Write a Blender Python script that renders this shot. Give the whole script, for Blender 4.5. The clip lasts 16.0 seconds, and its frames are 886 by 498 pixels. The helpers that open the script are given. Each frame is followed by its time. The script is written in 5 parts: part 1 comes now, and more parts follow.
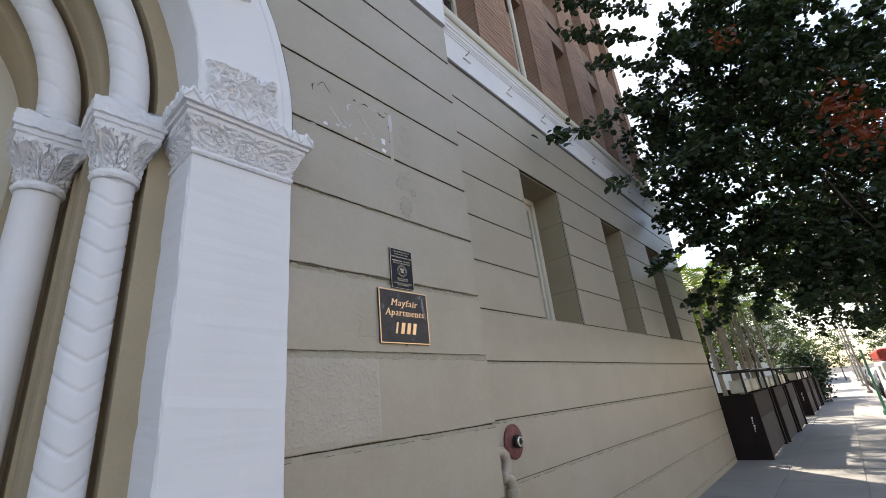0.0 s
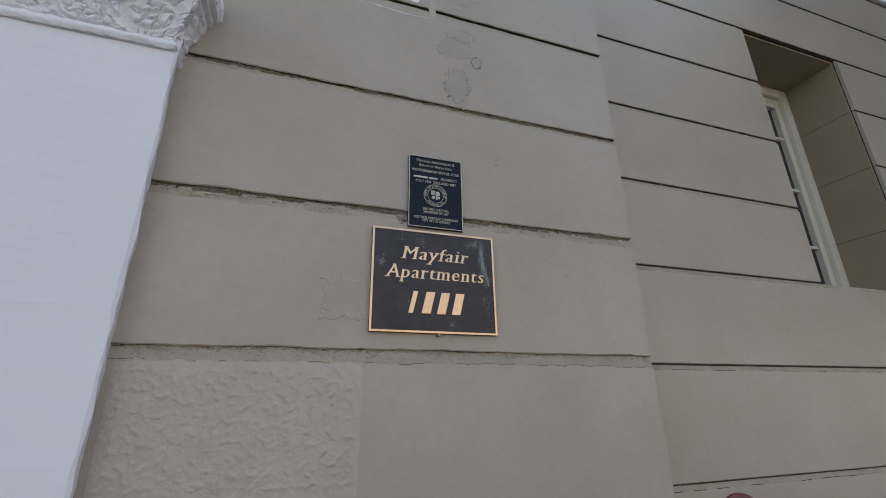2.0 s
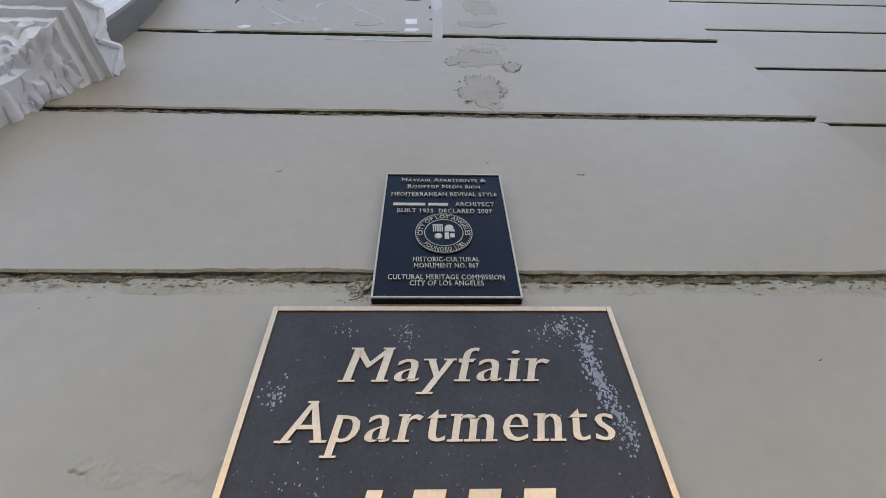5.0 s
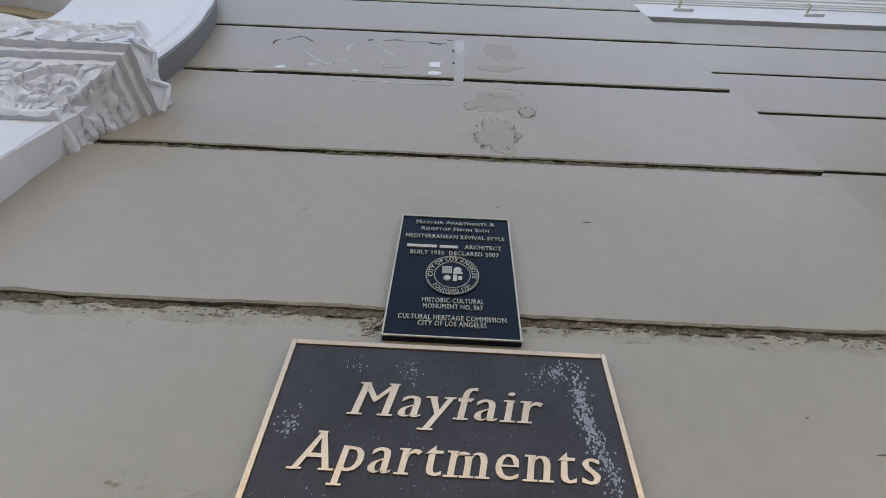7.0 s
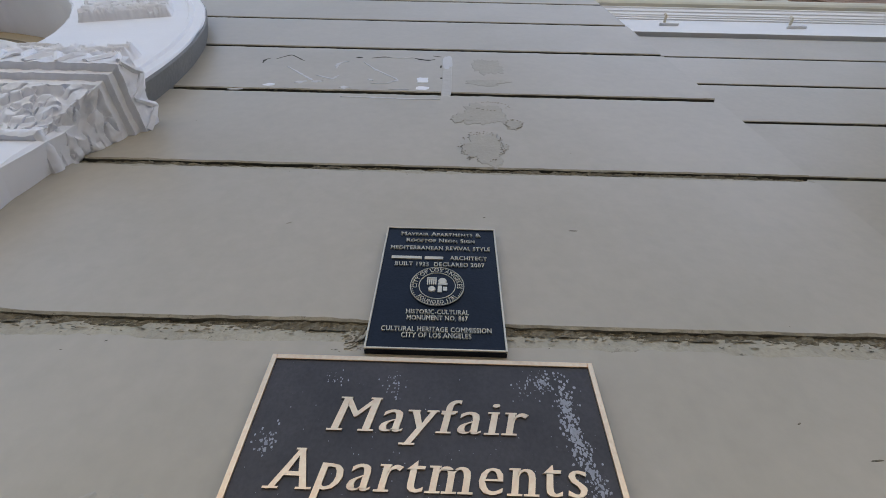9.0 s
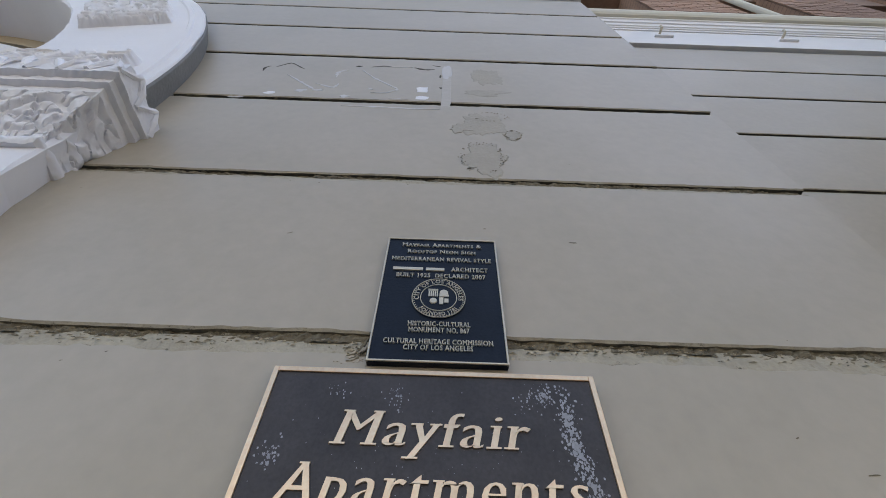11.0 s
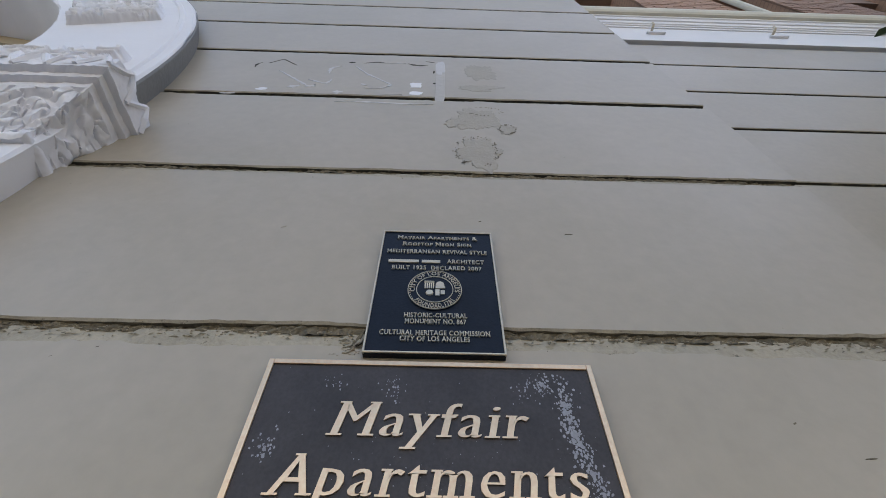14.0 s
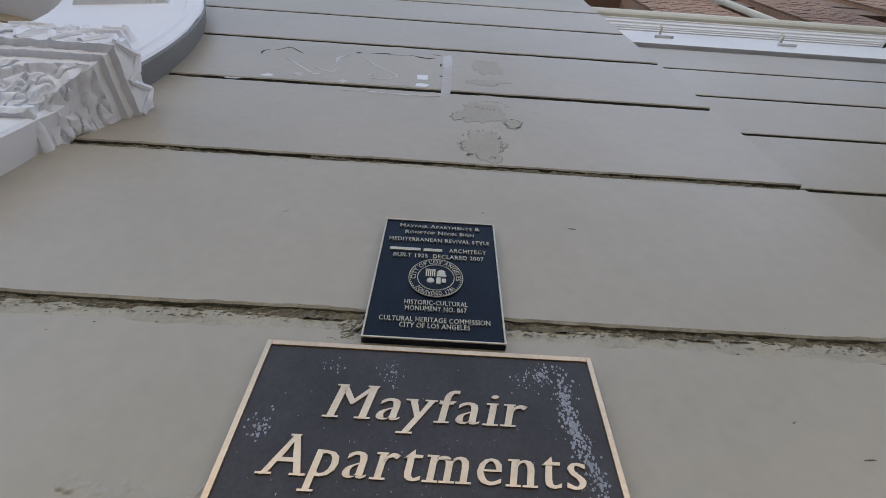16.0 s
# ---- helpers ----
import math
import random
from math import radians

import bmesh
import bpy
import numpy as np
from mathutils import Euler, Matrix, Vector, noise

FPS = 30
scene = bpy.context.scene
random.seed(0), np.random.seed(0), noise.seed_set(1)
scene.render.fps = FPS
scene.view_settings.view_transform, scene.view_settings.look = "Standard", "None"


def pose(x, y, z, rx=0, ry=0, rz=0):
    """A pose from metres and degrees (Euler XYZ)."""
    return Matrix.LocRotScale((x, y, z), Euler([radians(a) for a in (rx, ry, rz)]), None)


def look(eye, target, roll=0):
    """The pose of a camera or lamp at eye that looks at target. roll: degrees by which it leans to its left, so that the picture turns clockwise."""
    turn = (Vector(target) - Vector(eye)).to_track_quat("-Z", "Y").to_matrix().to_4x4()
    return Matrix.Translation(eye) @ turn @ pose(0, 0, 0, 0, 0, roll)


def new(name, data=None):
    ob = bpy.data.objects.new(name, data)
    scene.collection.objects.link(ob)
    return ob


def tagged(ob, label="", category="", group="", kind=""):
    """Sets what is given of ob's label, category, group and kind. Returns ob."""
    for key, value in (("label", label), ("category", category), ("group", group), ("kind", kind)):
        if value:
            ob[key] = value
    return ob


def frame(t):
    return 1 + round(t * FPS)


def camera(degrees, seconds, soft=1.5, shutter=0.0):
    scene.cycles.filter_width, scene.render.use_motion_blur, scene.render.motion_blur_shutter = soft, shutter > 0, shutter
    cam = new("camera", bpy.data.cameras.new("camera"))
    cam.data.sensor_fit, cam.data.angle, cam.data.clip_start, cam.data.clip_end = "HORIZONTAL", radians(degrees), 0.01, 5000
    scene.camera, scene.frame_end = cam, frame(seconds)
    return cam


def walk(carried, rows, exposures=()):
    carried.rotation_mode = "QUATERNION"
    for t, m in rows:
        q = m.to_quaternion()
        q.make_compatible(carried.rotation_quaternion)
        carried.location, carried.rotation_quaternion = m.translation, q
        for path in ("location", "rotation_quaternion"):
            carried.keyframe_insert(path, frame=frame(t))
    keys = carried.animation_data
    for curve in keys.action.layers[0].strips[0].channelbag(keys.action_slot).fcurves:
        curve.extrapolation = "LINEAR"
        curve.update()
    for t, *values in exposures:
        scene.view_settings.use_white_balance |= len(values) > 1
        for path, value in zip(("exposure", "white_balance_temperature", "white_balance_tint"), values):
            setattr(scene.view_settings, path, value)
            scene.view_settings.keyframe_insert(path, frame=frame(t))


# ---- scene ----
cam = camera(91.3, 16.0, soft=0.9)
LIGHT = [(0.0, 1.40, 7500.0, 12.0), (1.5, 1.32, 7350.0, 12.0), (2.0, 1.27, 7500.0, 12.5), (2.5, 1.26, 7600.0, 12.5), (3.0, 1.55, 7600.0, 12.5), (3.6, 1.70, 7500.0, 12.0), (5.0, 1.75, 7450.0, 12.0), (7.5, 1.59, 7600.0, 12.0), (16.0, 1.51, 7600.0, 12.0)]
PATH = [
    (0, (-1.815, -1.869, 1.676), (-0.375, -0.663, 2.363), -6.1),
    (0.5, (-1.427, -1.772, 1.682), (-0.105, -0.438, 2.369), -3.9),
    (1, (-1.003, -1.704, 1.739), (0.16, -0.225, 2.416), -3.0),
    (1.5, (-0.684, -1.484, 1.779), (0.223, 0.165, 2.457), -3.8),
    (2, (-0.401, -1.233, 1.86), (0.207, 0.552, 2.527), -0.8),
    (2.5, (-0.204, -1.015, 1.857), (0.279, 0.754, 2.653), -0.4),
    (3, (-0.08, -0.746, 1.863), (0.274, 0.991, 2.79), 0.7),
    (3.5, (0.009, -0.603, 1.863), (0.204, 1.153, 2.8), 0.7),
    (4, (-0.001, -0.492, 1.864), (0.101, 1.241, 2.858), -0.6),
    (4.5, (-0.034, -0.435, 1.967), (0.085, 1.112, 3.23), -2.3),
    (5, (-0.024, -0.414, 2.058), (0.035, 0.996, 3.475), -1.4),
    (7.3, (-0.009, -0.469, 2.045), (-0.033, 0.862, 3.539), 3.7),
    (7.5, (-0.006, -0.465, 2.048), (-0.026, 0.858, 3.548), 3.6),
    (8, (-0.004, -0.456, 2.047), (-0.02, 0.852, 3.56), 2.9),
    (8.5, (0.004, -0.462, 2.048), (-0.01, 0.83, 3.575), 2.1),
    (9, (0.008, -0.457, 2.046), (-0.01, 0.826, 3.58), 2.2),
    (11.5, (-0.003, -0.471, 2.049), (0.005, 0.79, 3.601), 2.0),
    (12, (-0.001, -0.475, 2.046), (0.011, 0.786, 3.598), 2.2),
    (12.5, (-0.005, -0.476, 2.048), (0.013, 0.785, 3.6), 2.2),
    (13, (0.005, -0.459, 2.049), (0.028, 0.804, 3.599), 2.0),
    (13.5, (0.001, -0.462, 2.046), (0.026, 0.799, 3.598), 1.0),
    (14, (-0.003, -0.454, 2.044), (0.024, 0.808, 3.595), 0.5),
    (14.5, (-0.008, -0.457, 2.043), (0.016, 0.8, 3.598), 0.8),
    (15, (-0.015, -0.453, 2.041), (0.01, 0.804, 3.596), 1.3),
    (15.5, (-0.01, -0.45, 2.045), (0.019, 0.81, 3.597), 2.3),
    (16, (-0.007, -0.439, 2.038), (0.024, 0.828, 3.585), 2.4),
]
walk(cam, [(t, look(eye, target, roll)) for t, eye, target, roll in PATH], LIGHT)

# ---- world, sun ----
world = bpy.data.worlds.new("world")
scene.world = world
world.use_nodes = True
wn = world.node_tree.nodes
sky = wn.new("ShaderNodeTexSky")
sky.sky_type, sky.sun_disc = 'NISHITA', False
SUN_AZ, SUN_EL = 47.0, 52.0          # degrees: from +x towards +y, above the horizon
sky.sun_elevation, sky.sun_rotation = radians(SUN_EL), radians(90 - SUN_AZ)
sky.air_density, sky.dust_density = 1.0, 1.5
wn["Background"].inputs["Strength"].default_value = 0.15
world.node_tree.links.new(sky.outputs[0], wn["Background"].inputs["Color"])
sun_data = bpy.data.lights.new("sun", 'SUN')
sun_data.energy, sun_data.angle, sun_data.color = 4.5, radians(0.55), (1.0, 0.95, 0.86)
sun = new("sun", sun_data)
sun_from = Vector((math.cos(radians(SUN_AZ)) * math.cos(radians(SUN_EL)), math.sin(radians(SUN_AZ)) * math.cos(radians(SUN_EL)), math.sin(radians(SUN_EL))))
sun.matrix_world = look(sun_from * 40, (0, 0, 0))


# ---- materials ----
def material(name, base, rough=0.8, metal=0.0, vary=0.12, scale=3.0, fine=60.0, bump=0.15, depth=0.004, tint=None, spots=None, per_object=0.0, sheen=0.5):
    """A procedural surface: broad patches, fine grain, relief; spots = (scale, threshold, colour)."""
    m = bpy.data.materials.new(name)
    m.use_nodes = True
    nt = m.node_tree
    n, l = nt.nodes, nt.links
    b = n["Principled BSDF"]
    b.inputs["Roughness"].default_value, b.inputs["Metallic"].default_value = rough, metal
    b.inputs["Specular IOR Level"].default_value = sheen
    tc = n.new("ShaderNodeTexCoord")
    geo = n.new("ShaderNodeNewGeometry")
    big = n.new("ShaderNodeTexNoise")
    big.inputs["Scale"].default_value, big.inputs["Detail"].default_value, big.inputs["Roughness"].default_value = scale, 6, 0.6
    small = n.new("ShaderNodeTexNoise")
    small.inputs["Scale"].default_value, small.inputs["Detail"].default_value = fine, 4
    for t in (big, small):
        l.new(geo.outputs["Position"], t.inputs["Vector"])
    mix = n.new("ShaderNodeMix")
    mix.data_type = 'RGBA'
    dark = [c * (1 - vary) for c in base]
    light = [min(1, c * (1 + vary)) for c in (tint or base)]
    mix.inputs["A"].default_value, mix.inputs["B"].default_value = (*dark, 1), (*light, 1)
    ramp = n.new("ShaderNodeMapRange")
    ramp.inputs["From Min"].default_value, ramp.inputs["From Max"].default_value = 0.3, 0.7
    l.new(big.outputs["Fac"], ramp.inputs["Value"])
    l.new(ramp.outputs["Result"], mix.inputs["Factor"])
    colour = mix.outputs["Result"]
    grain = n.new("ShaderNodeMix")
    grain.data_type, grain.blend_type = 'RGBA', 'OVERLAY'
    grain.inputs["Factor"].default_value = min(1.0, vary * 1.5)
    l.new(colour, grain.inputs["A"])
    l.new(small.outputs["Fac"], grain.inputs["B"])
    colour = grain.outputs["Result"]
    if spots:
        for sc, thr, col in spots:
            sp = n.new("ShaderNodeTexNoise")
            sp.inputs["Scale"].default_value, sp.inputs["Detail"].default_value, sp.inputs["Roughness"].default_value = sc, 8, 0.7
            l.new(geo.outputs["Position"], sp.inputs["Vector"])
            sr = n.new("ShaderNodeMapRange")
            sr.inputs["From Min"].default_value, sr.inputs["From Max"].default_value = thr, thr + 0.05
            l.new(sp.outputs["Fac"], sr.inputs["Value"])
            sm = n.new("ShaderNodeMix")
            sm.data_type = 'RGBA'
            l.new(sr.outputs["Result"], sm.inputs["Factor"])
            l.new(colour, sm.inputs["A"])
            sm.inputs["B"].default_value = (*col, 1)
            colour = sm.outputs["Result"]
    if per_object:
        info = n.new("ShaderNodeObjectInfo")
        hsv = n.new("ShaderNodeHueSaturation")
        mr = n.new("ShaderNodeMapRange")
        mr.inputs["To Min"].default_value, mr.inputs["To Max"].default_value = 1 - per_object, 1 + per_object
        l.new(info.outputs["Random"], mr.inputs["Value"])
        l.new(mr.outputs["Result"], hsv.inputs["Value"])
        l.new(colour, hsv.inputs["Color"])
        colour = hsv.outputs["Color"]
    l.new(colour, b.inputs["Base Color"])
    add = n.new("ShaderNodeMath")
    add.operation = 'ADD'
    l.new(small.outputs["Fac"], add.inputs[0])
    l.new(big.outputs["Fac"], add.inputs[1])
    bp = n.new("ShaderNodeBump")
    bp.inputs["Strength"].default_value, bp.inputs["Distance"].default_value = bump, depth
    l.new(add.outputs["Value"], bp.inputs["Height"])
    l.new(bp.outputs["Normal"], b.inputs["Normal"])
    return m


TAUPE = (0.41, 0.357, 0.272)
stucco = material("taupe_stucco", TAUPE, 0.40, vary=0.055, scale=1.9, fine=45, bump=0.10, depth=0.0022, tint=(0.425, 0.373, 0.30), spots=[(2.6, 0.66, (0.385, 0.345, 0.28))], sheen=0.6)
stucco_edge = material("worn_joint", (0.385, 0.337, 0.25), 0.6, vary=0.14, scale=11, fine=130, bump=0.6, depth=0.004, spots=[(26, 0.60, (0.29, 0.25, 0.165)), (60, 0.62, (0.14, 0.12, 0.08)), (9, 0.62, (0.42, 0.375, 0.285))])
painted_edge = material("painted_joint_edge", (0.385, 0.335, 0.25), 0.5, vary=0.10, scale=9, fine=110, bump=0.5, depth=0.003, spots=[(14, 0.64, (0.43, 0.38, 0.30)), (70, 0.70, (0.19, 0.16, 0.11))])
# near-black with olive spots: joint backing, course undersides and chips
joint_dark = material("joint_near_black", (0.055, 0.048, 0.033), 0.95, vary=0.35, scale=14, fine=140, bump=0.3, spots=[(22, 0.56, (0.17, 0.15, 0.095))])
mortar_old = material("old_mortar", (0.165, 0.137, 0.092), 0.95, vary=0.3, scale=16, fine=160, bump=0.6, depth=0.003, spots=[(30, 0.58, (0.07, 0.06, 0.04)), (55, 0.60, (0.30, 0.258, 0.19))])
slate_grey = material("slate_grey_side", (0.235, 0.235, 0.235), 0.75, vary=0.10, scale=8, fine=90, bump=0.4, depth=0.004)
white_paint = material("white_paint", (0.815, 0.805, 0.825), 0.6, vary=0.035, scale=2.5, fine=70, bump=0.14, depth=0.003, spots=[(5, 0.69, (0.69, 0.70, 0.74)), (30, 0.73, (0.60, 0.60, 0.62))])
# reveal shade put into the colour: browner and darker than the stucco
reveal_shaded = material("shade_darkened_reveal", (0.31, 0.25, 0.165), 0.7, vary=0.08, scale=2.5, fine=80, bump=0.15)
tan_paint = material("tan_paint", (0.43, 0.35, 0.235), 0.65, vary=0.06, scale=3, fine=80, bump=0.12)
cream_paint = material("cream_paint", (0.66, 0.62, 0.52), 0.6, vary=0.05, scale=3, fine=60, bump=0.1)
pale_filler = material("pale_filler", (0.59, 0.57, 0.56), 0.7, vary=0.05, scale=8, fine=90)
scuff_mat = material("pale_scuff", (0.33, 0.34, 0.37), 0.8, vary=0.2, scale=60, fine=300)
bare_plaster = material("bare_plaster", (0.400, 0.360, 0.30), 0.7, vary=0.06, scale=14, fine=140, bump=0.4, depth=0.003)
stucco_patch = material("repainted_stucco", (0.450, 0.402, 0.330), 0.35, vary=0.05, scale=6, fine=60, bump=0.4, depth=0.003, sheen=0.6)
bronze_dark = material("dark_bronze_field", (0.048, 0.043, 0.045), 0.46, vary=0.25, scale=12, fine=260, bump=0.3, depth=0.001, spots=[(14, 0.68, (0.062, 0.056, 0.056))], sheen=0.35)
bronze_blue = material("blue_black_field", (0.005, 0.009, 0.018), 0.38, vary=0.3, scale=14, fine=260, bump=0.3, depth=0.001, sheen=0.22)
gold = material("brushed_bronze", (0.74, 0.505, 0.32), 0.30, metal=0.95, vary=0.16, scale=8, fine=200, bump=0.06, depth=0.0006)
bronze_nut = material("dull_bronze", (0.30, 0.24, 0.17), 0.5, metal=0.7, vary=0.2, scale=60, fine=300)
silver = material("pale_bronze", (0.60, 0.52, 0.40), 0.40, metal=0.55, vary=0.1, scale=20, fine=240, bump=0.06, depth=0.0006)
brick_mat = material("salmon_brick", (0.31, 0.18, 0.125), 0.85, vary=0.12, scale=2, fine=30, bump=0.4, tint=(0.35, 0.21, 0.145), per_object=0.25)
mortar = material("mortar", (0.285, 0.18, 0.135), 0.95, vary=0.15, scale=4, fine=40)
concrete = material("pavement_concrete", (0.27, 0.265, 0.26), 0.85, vary=0.1, scale=0.9, fine=50, bump=0.15, spots=[(5, 0.68, (0.16, 0.155, 0.15))], per_object=0.05)
asphalt = material("asphalt", (0.05, 0.05, 0.052), 0.9, vary=0.15, scale=0.7, fine=80, bump=0.3)
bark = material("bark", (0.065, 0.05, 0.038), 0.9, vary=0.3, scale=6, fine=40, bump=0.6, depth=0.01)
dark_wood = material("dark_brown_wood", (0.014, 0.008, 0.007), 0.65, vary=0.3, scale=4, fine=40, bump=0.2, sheen=0.2)
grey_panel = material("weathered_grey_panel", (0.07, 0.06, 0.055), 0.8, vary=0.2, scale=4, fine=40)
black_metal = material("black_metal", (0.02, 0.02, 0.022), 0.5, vary=0.2, scale=8, fine=60)
glass_dark = material("window_glass", (0.02, 0.022, 0.025), 0.06, vary=0.1, scale=2, fine=10, bump=0.02, sheen=0.8)
red_paint = material("faded_red_paint", (0.17, 0.050, 0.045), 0.55, vary=0.3, scale=14, fine=90, bump=0.3, spots=[(60, 0.66, (0.5, 0.42, 0.40))])
chrome = material("worn_chrome", (0.62, 0.60, 0.58), 0.25, metal=1.0, vary=0.15, scale=20, fine=120, bump=0.1)
black_rubber = material("black_socket", (0.012, 0.012, 0.012), 0.7)
far_wall = material("far_pale_wall", (0.62, 0.58, 0.50), 0.9, vary=0.06, scale=0.6, fine=8)
palm_bark = material("palm_bark", (0.34, 0.30, 0.25), 0.9, vary=0.2, scale=5, fine=30)
white_metal = material("white_enamel", (0.75, 0.74, 0.72), 0.4, vary=0.05)
green_paint = material("green_enamel", (0.10, 0.27, 0.17), 0.5, vary=0.1)


def leaf_material(name, a, b2, trans):
    m = bpy.data.materials.new(name)
    m.use_nodes = True
    n, l = m.node_tree.nodes, m.node_tree.links
    p = n["Principled BSDF"]
    p.inputs["Roughness"].default_value = 0.38
    geo = n.new("ShaderNodeNewGeometry")
    mix = n.new("ShaderNodeMix")
    mix.data_type = 'RGBA'
    mix.inputs["A"].default_value, mix.inputs["B"].default_value = (*a, 1), (*b2, 1)
    l.new(geo.outputs["Random Per Island"], mix.inputs["Factor"])
    l.new(mix.outputs["Result"], p.inputs["Base Color"])
    tr = n.new("ShaderNodeBsdfTranslucent")
    hs = n.new("ShaderNodeHueSaturation")
    hs.inputs["Value"].default_value, hs.inputs["Saturation"].default_value = 1.6, 1.2
    l.new(mix.outputs["Result"], hs.inputs["Color"])
    l.new(hs.outputs["Color"], tr.inputs["Color"])
    sh = n.new("ShaderNodeMixShader")
    sh.inputs[0].default_value = trans
    l.new(p.outputs[0], sh.inputs[1])
    l.new(tr.outputs[0], sh.inputs[2])
    l.new(sh.outputs[0], n["Material Output"].inputs["Surface"])
    return m


leaf_dark = leaf_material("dark_green_leaf", (0.012, 0.024, 0.010), (0.036, 0.062, 0.020), 0.22)
leaf_mid = leaf_material("mid_green_leaf", (0.028, 0.055, 0.014), (0.08, 0.125, 0.028), 0.3)
leaf_bright = leaf_material("bright_green_leaf", (0.05, 0.10, 0.015), (0.15, 0.22, 0.04), 0.4)
leaf_red = leaf_material("dry_red_leaf", (0.10, 0.025, 0.012), (0.22, 0.05, 0.02), 0.3)
leaf_palm = leaf_material("palm_leaf", (0.05, 0.09, 0.02), (0.12, 0.16, 0.04), 0.3)


# ---- mesh helpers ----
def mesh_of(name, bm, mat, smooth=False):
    me = bpy.data.meshes.new(name)
    bmesh.ops.recalc_face_normals(bm, faces=bm.faces)
    bm.to_mesh(me)
    bm.free()
    if smooth == "angle":
        me.polygons.foreach_set("use_smooth", [True] * len(me.polygons))
        me.set_sharp_from_angle(angle=0.75)
    elif smooth:
        me.polygons.foreach_set("use_smooth", [True] * len(me.polygons))
    for m in (mat if isinstance(mat, (list, tuple)) else [mat]):
        me.materials.append(m)
    return me


def part(name, bm, mat, parent=None, label="", smooth=False):
    ob = new(name, mesh_of(name, bm, mat, smooth))
    if parent is not None:
        ob.parent = parent
    if label:
        ob["label"] = label
    return ob


def base(name, label, category, at=(0, 0, 0), group="", kind=""):
    ob = new(name)
    ob.location = at
    ob.empty_display_size = 0.1
    return tagged(ob, label, category, group, kind)


def box(bm, x0, x1, y0, y1, z0, z1, bevel=0.0, mat=0):
    r = bmesh.ops.create_cube(bm, size=1.0)
    vs = r["verts"]
    for v in vs:
        v.co = Vector(((x0 + x1) / 2 + v.co.x * (x1 - x0), (y0 + y1) / 2 + v.co.y * (y1 - y0), (z0 + z1) / 2 + v.co.z * (z1 - z0)))
    faces = list({f for v in vs for f in v.link_faces})
    for f in faces:
        f.material_index = mat
    if bevel:
        es = list({e for v in vs for e in v.link_edges})
        bmesh.ops.bevel(bm, geom=es, offset=bevel, segments=2, profile=0.5, affect='EDGES')


def boxed(x0, x1, y0, y1, z0, z1, bevel=0.0):
    bm = bmesh.new()
    box(bm, x0, x1, y0, y1, z0, z1, bevel)
    return bm


def lathe(bm, profile, centre, axis='Z', segs=32, warp=None):
    """profile: (radius, height) pairs, turned about an axis through centre."""
    rings = []
    for r, h in profile:
        ring = []
        for i in range(segs):
            a = 2 * math.pi * i / segs
            rr = r if warp is None else warp(r, a, h)
            p = Vector((rr * math.cos(a), rr * math.sin(a), h))
            if axis == 'Y':
                p = Vector((p.x, h, p.y))
            elif axis == 'X':
                p = Vector((h, p.x, p.y))
            ring.append(bm.verts.new(p + Vector(centre)))
        rings.append(ring)
    for a, b in zip(rings, rings[1:]):
        for i in range(segs):
            bm.faces.new((a[i], a[(i + 1) % segs], b[(i + 1) % segs], b[i]))
    for ring in (rings[0], rings[-1]):
        if profile[0][0] > 1e-4:
            bm.faces.new(ring)
    return rings


def tube(bm, pts, radii, segs=10):
    rings = []
    pts = [Vector(p) for p in pts]
    for i, p in enumerate(pts):
        d = (pts[min(i + 1, len(pts) - 1)] - pts[max(i - 1, 0)]).normalized()
        u = d.orthogonal().normalized()
        if rings:
            u = (last - d * last.dot(d)).normalized()
        last = u
        w = d.cross(u)
        r = radii[i] if isinstance(radii, (list, tuple)) else radii
        rings.append([bm.verts.new(p + r * (math.cos(2 * math.pi * k / segs) * u + math.sin(2 * math.pi * k / segs) * w)) for k in range(segs)])
    for a, b in zip(rings, rings[1:]):
        for k in range(segs):
            bm.faces.new((a[k], a[(k + 1) % segs], b[(k + 1) % segs], b[k]))
    bm.faces.new(rings[0])
    bm.faces.new(rings[-1])


def grid(bm, nu, nv, fn):
    vs = [[bm.verts.new(fn(i / nu, j / nv)) for j in range(nv + 1)] for i in range(nu + 1)]
    for i in range(nu):
        for j in range(nv):
            bm.faces.new((vs[i][j], vs[i + 1][j], vs[i + 1][j + 1], vs[i][j + 1]))
    return vs


# ---- the plan, in metres ----
WY = 0.012                    # face of the entrance bay
RY = 0.262                    # face of the set-back wing
BAY_END = 0.79                # right corner of the bay
WING_END = 9.08              # far corner of the wing
JOINTS = [0.205 + 0.4465 * k + {4: 0.009, 5: 0.003}.get(k, 0) for k in range(12)]   # bed joints of the stucco courses
FRIEZE = 5.14                 # underside of the white frieze
CX, SPRING, ROUT, RIN = -2.77, 3.13, 1.97, 1.497     # entrance arch
GZ = 0.10                    # pavement level
CAP0, CAP1 = 2.745, 3.085       # pilaster capital

# ---- ground ----
bm = bmesh.new()
box(bm, -900, 1500, -1200, 1200, -1.2, GZ - 0.16)
tagged(part("ground", bm, asphalt), "grey asphalt street and ground running to the horizon", "ground", kind="structure")
pavement = base("pavement", "pale concrete pavement of square slabs along the building", "pavement", kind="structure")
part("bed", boxed(-20, 150, -2.6, 0.4, GZ - 0.25, GZ - 0.012), concrete, pavement)
kerb = tagged(part("kerb", boxed(-20, 150, -2.82, -2.604, GZ - 0.3, GZ + 0.005, 0.02), concrete), "worn concrete kerb between pavement and street", "kerb", kind="structure")


